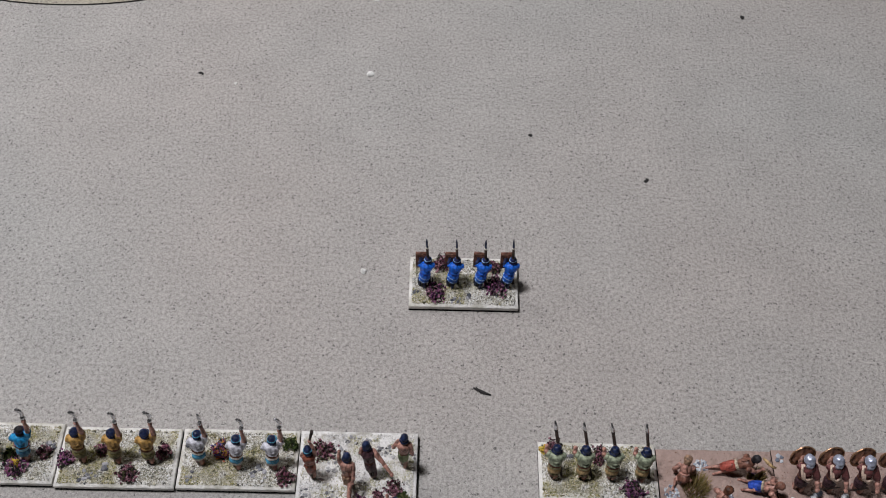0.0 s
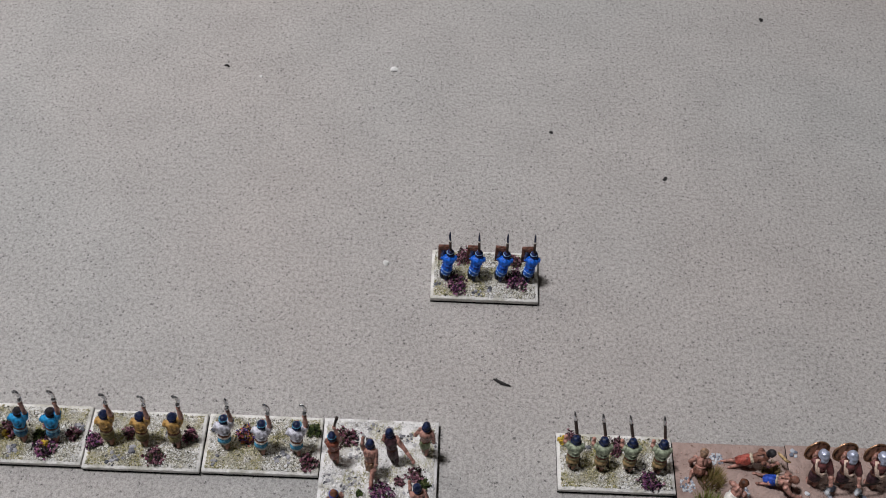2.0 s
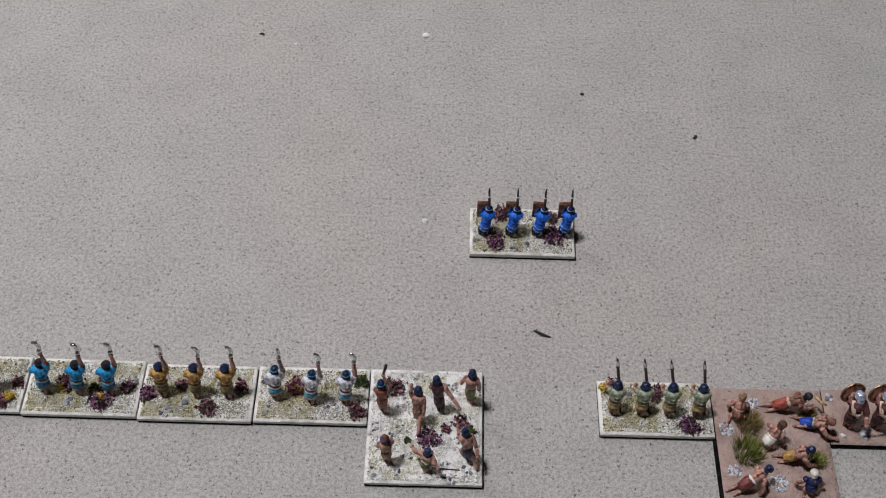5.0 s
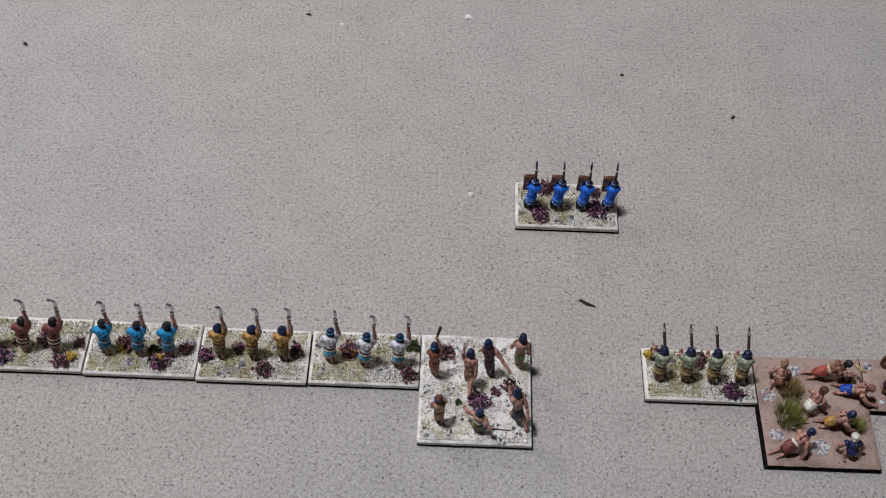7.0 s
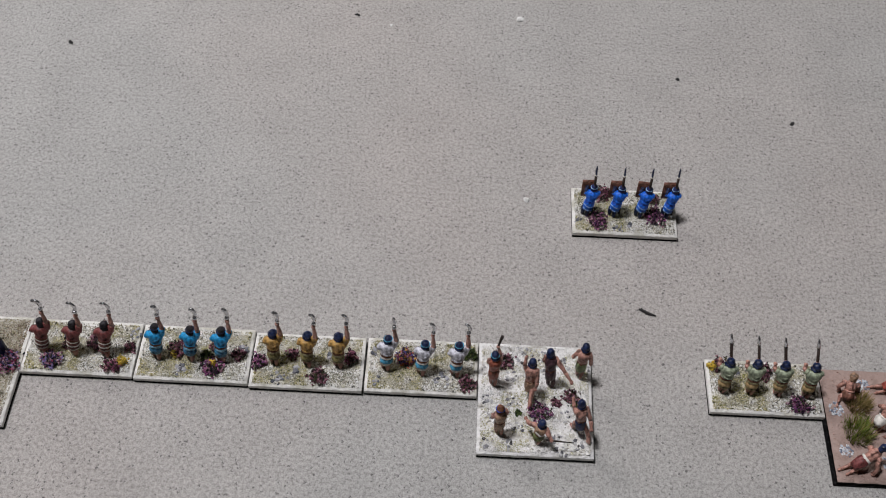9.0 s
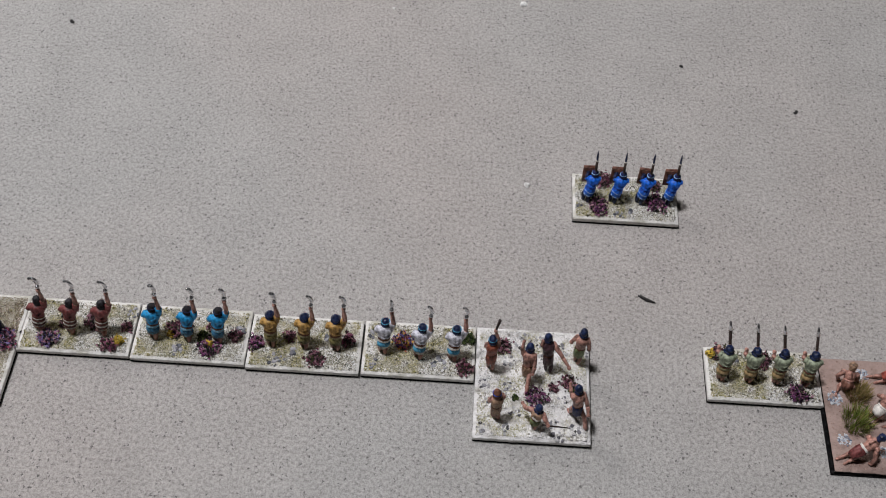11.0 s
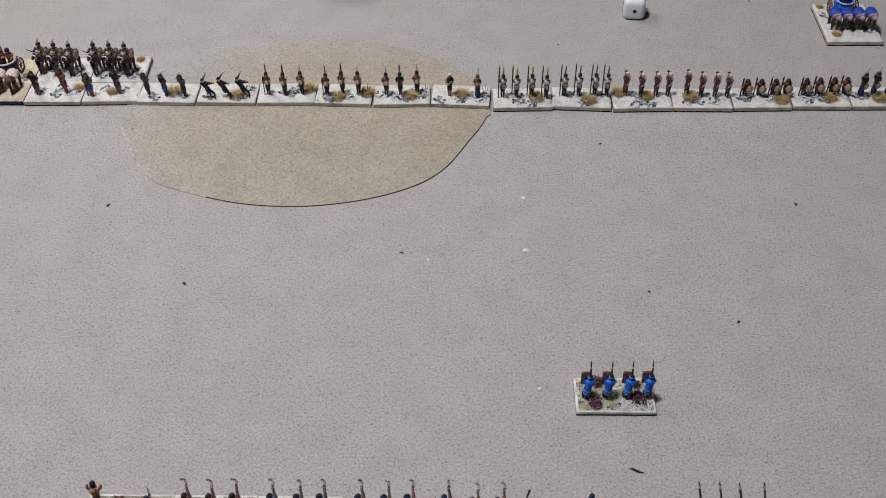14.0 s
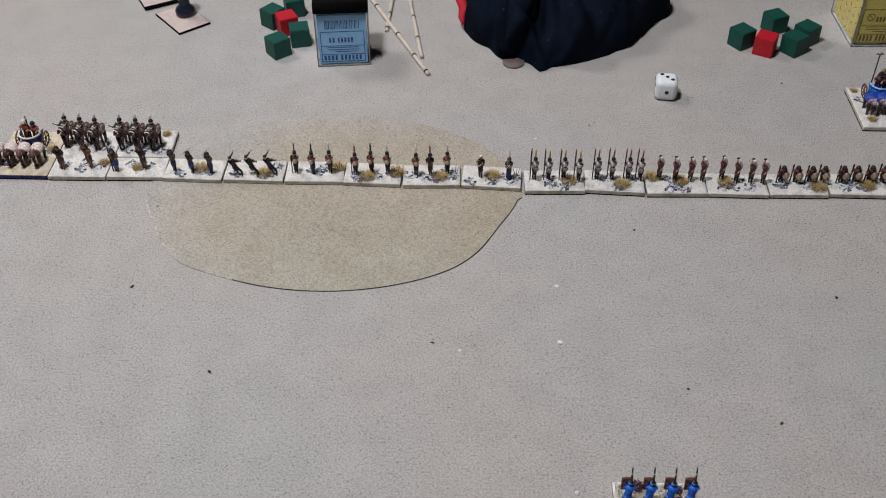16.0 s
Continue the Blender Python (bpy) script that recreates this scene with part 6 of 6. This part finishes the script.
stick((-110.5, 518), (-106, 660), 1.5, (0.03, 0.2, 0.5))

# dark knitted cap, lying crumpled
cloth, nt, b = nodes_of("dark_knit", 0.95, 0, 0.06)
tc = nt.nodes.new("ShaderNodeTexCoord")
wv = node(nt, "ShaderNodeTexNoise", Scale=900.0, Detail=2.0)
lint = node(nt, "ShaderNodeTexVoronoi", Scale=120.0)
bg = node(nt, "ShaderNodeTexNoise", Scale=45.0, Detail=3.0)
for n in (wv, lint, bg):
    nt.links.new(tc.outputs["Object"], n.inputs[0])
col = ramp(nt, bg.outputs[0], [(0.35, (0.002, 0.004, 0.0095)), (0.65, (0.005, 0.009, 0.019))])
col = blend(nt, ramp(nt, lint.outputs["Distance"], [(0.035, (0.7, 0.7, 0.7)), (0.06, (0, 0, 0))]), col, (0.25, 0.25, 0.25))
nt.links.new(col, b.inputs["Base Color"])
bump(nt, b, wv.outputs[0], 0.6, 0.0012)
RED_CLOTH = gloss("red_cloth", (0.4, 0.015, 0.03), 0.85)
cap = thing("knitted_cap", (40, 575, 0.05), 0, "crumpled dark navy knitted cap with a red lining", "cap")


def edge(a):
    """The cap's outline on the mat, by direction."""
    stops = ((0, 82), (40, 86), (100, 88), (180, 92), (199, 94), (214, 105), (225, 108), (240, 113), (251, 112), (258, 122), (261, 111), (267, 108), (276, 105), (286, 99), (296, 94), (313, 87), (332, 86), (342, 92), (349, 92), (357, 83), (360, 82))
    deg = math.degrees(a) % 360
    for (d0, r0), (d1, r1) in zip(stops, stops[1:]):
        if d0 <= deg <= d1:
            f = (deg - d0) / (d1 - d0)
            return (r0 + (r1 - r0) * f * f * (3 - 2 * f)) - 4


verts, faces, NA, NR = [], [], 168, 40
for j in range(NR + 1):
    f = j / NR
    for k in range(NA):
        a = 2 * math.pi * k / NA
        r = (edge(a) + 2.2 * noise.noise(Vector((3 * math.cos(a), 3 * math.sin(a), 7))) + 1.2 * noise.noise(Vector((9 * math.cos(a), 9 * math.sin(a), 2)))) * math.sin(f * math.pi / 2) ** 0.8
        z = 50 * max(0.0, math.cos(f * math.pi / 2)) ** 0.5
        x, y = r * math.cos(a), r * math.sin(a)
        fold = 6.5 * math.sin(0.13 * x + 0.05 * y + 2.6 * noise.noise(Vector((x * 0.02, y * 0.02, 1)))) + 7 * noise.noise(Vector((x * 0.035, y * 0.02, 4))) + 2.5 * noise.noise(Vector((x * 0.09, y * 0.07, 8)))
        crease = -14 * math.exp(-((x + 34 + 0.25 * (y + 60)) / 7) ** 2) - 11 * math.exp(-((x + 12 + 0.1 * (y + 60)) / 6) ** 2)
        lift = min(1.0, z / 20)
        ridge = 9 * math.exp(-((x + 57 - 0.45 * z) / 5.5) ** 2) + 6 * math.exp(-((x + 76 - 0.15 * z) / 6) ** 2) - 8 * math.exp(-((x + 45 - 0.45 * z) / 5) ** 2) - 5 * math.exp(-((x + 66 - 0.3 * z) / 3.5) ** 2)
        ridge += 5 * math.exp(-((x + 12 - 0.5 * z) / 8) ** 2) - 3 * math.exp(-((x - 14 - 0.7 * z) / 7) ** 2) + 5 * math.exp(-((x - 40 - 0.5 * z) / 9) ** 2)
        y -= ridge * min(1.0, max(0.0, (-y - 20) / 40)) * (0.35 + 0.65 * lift)
        verts.append((x, y, max(0.0, z + (fold + crease) * lift)))
for j in range(NR):
    for k in range(NA):
        a, c = j * NA + k, j * NA + (k + 1) % NA
        faces.append((a, a + NA, c + NA, c))
body = Sculpt()
body.add(verts, faces, cloth)
part("crown", body.mesh("crown"), cap)
# two rolled folds that meet at the rim
for pts in (((-53, -95, 7), (-55, -90, 24), (-56, -75, 40), (-55, -50, 47), (-49, -22, 52), (-44, 0, 54)), ((-51, -95, 7), (-45, -88, 26), (-37, -72, 43), (-31, -50, 50), (-28, -22, 55), (-26, 0, 57))):
    roll = Sculpt()
    path = []
    for (x0, y0, z0), (x1, y1, z1) in zip(pts, pts[1:]):
        path += [(x0 + (x1 - x0) * f, y0 + (y1 - y0) * f, z0 + (z1 - z0) * f) for f in (0.0, 0.25, 0.5, 0.75)]
    roll.tube(path, [6.8 + 1.4 * noise.noise(Vector((n * 0.35, pts[1][0], 1))) for n in range(len(path))], cloth, 16)
    part("fold", roll.mesh("fold", 1.2, 5), cap)
lining = Sculpt()
lining.tube([(edge(a) * 1.03 * math.cos(a), edge(a) * 1.03 * math.sin(a), 8 + 6 * math.cos((a - 3.0) * 2)) for a in (2.9 + 0.082 * k for k in range(11))], [1.5, 3, 4, 4.5, 4.5, 4.5, 4.5, 4.5, 4, 3, 1.5], RED_CLOTH, 8)
part("lining", lining.mesh("lining"), cap, label="red cloth lining")

# dull round token beside the cap
s = Sculpt()
s.tube([(0, 0, 0), (0, 0, 0.3), (0, 0, 1.3), (0, 0, 1.6)], [8.2, 8.6, 8.6, 8.2], gloss("token", (0.15, 0.115, 0.105), 0.5), 32)
lone("token", s.mesh("token"), (-6.5, 472.5, 0.05), 0, "dull brown round token half under the cap", "token")

# pale pink tiles with burnt edges and a dark peg
TILE = plaster("pink_tile", (0.6, 0.5, 0.47), (0.52, 0.43, 0.4), 0.7)
for x, y, a, w, d, z in ((-283.5, 534.0, 40.5, 29, 42, 0.05), (-313.5, 570.0, 30, 32, 34, 2.1)):
    s = Sculpt()
    s.slab((0, 0, 1.0), (w, d, 1.9), EDGE_BLACK, None, 0.05)
    s.slab((0, 0, 2.0), (w - 0.9, d - 0.9, 0.16), TILE, None, 0.05)
    lone("tile", s.mesh("tile", shade=False), (x, y, z), a, "pale pink wooden tile with dark burnt edges", "tile", "pink tiles")
s = Sculpt()
prof = [(0, 7.0), (0.8, 8.3), (3.5, 8.6), (6.0, 7.6), (8.0, 5.4), (10, 4.6), (18, 4.2), (24, 4.0), (25, 6.0), (27, 6.2), (28.5, 4.4), (31, 6.4), (36, 7.2), (41, 5.8), (43.5, 2.4), (44, 0.3)]
s.tube([(0, 0, z) for z, _ in prof], [r for _, r in prof], gloss("peg_dark", (0.012, 0.016, 0.03), 0.22), 24)
lone("game_piece", s.mesh("game_piece"), (-282.0, 540.5, 2.2), 0, "glossy blue-black turned game piece standing on a tile", "game piece")

# crumbs and a twig on the mat
CRUMB = gloss("crumb_dark", (0.03, 0.028, 0.028), 0.8)
CHIP = gloss("chip_white", (0.8, 0.8, 0.78), 0.5)
rng = random.Random(4)
for x, y, r, pale in ((129.7, 115.3, 0.85, 0), (83.5, 138.2, 0.85, 0), (-59.1, 169.0, 0.8, 0), (-184.3, 143.6, 0.7, 0), (-245.0, 211.0, 0.85, 0), (-247, 287.6, 0.8, 0),
                      (182.9, 212.2, 0.9, 0), (47.4, 388.8, 0.7, 0), (199.6, 448.2, 0.8, 0), (67.9, 271.7, 0.6, 0), (-43.8, 163.3, 0.6, 1), (17.6, 68.4, 0.9, 1), (14.3, 170.3, 1.1, 1), (14.6, 217.8, 0.8, 1), (7.5, 371.0, 0.7, 1)):
    lone("chip" if pale else "crumb", stone_mesh(r * (1.5 if pale else 1.25), CHIP if pale else CRUMB, int(abs(x)), 2, r * 0.8), (x, y, 0.0), rng.uniform(0, 180), "tiny white chip on the mat" if pale else "tiny dark crumb on the mat", "crumb", "crumbs on the mat")
s = Sculpt()
s.tube([(-3.4, 0.5, 0.5), (-1.5, 0.1, 0.7), (0.6, -0.2, 0.6), (3.2, -0.1, 0.4)], [0.35, 0.5, 0.55, 0.25], CRUMB, 6)
s.tube([(-1.4, 0.1, 0.6), (-2.8, 1.2, 0.5)], [0.35, 0.15], CRUMB, 5)
lone("twig", s.mesh("twig", 0.15), (62.4, 17.8, 0.0), -18, "short dark twig on the mat", "twig")
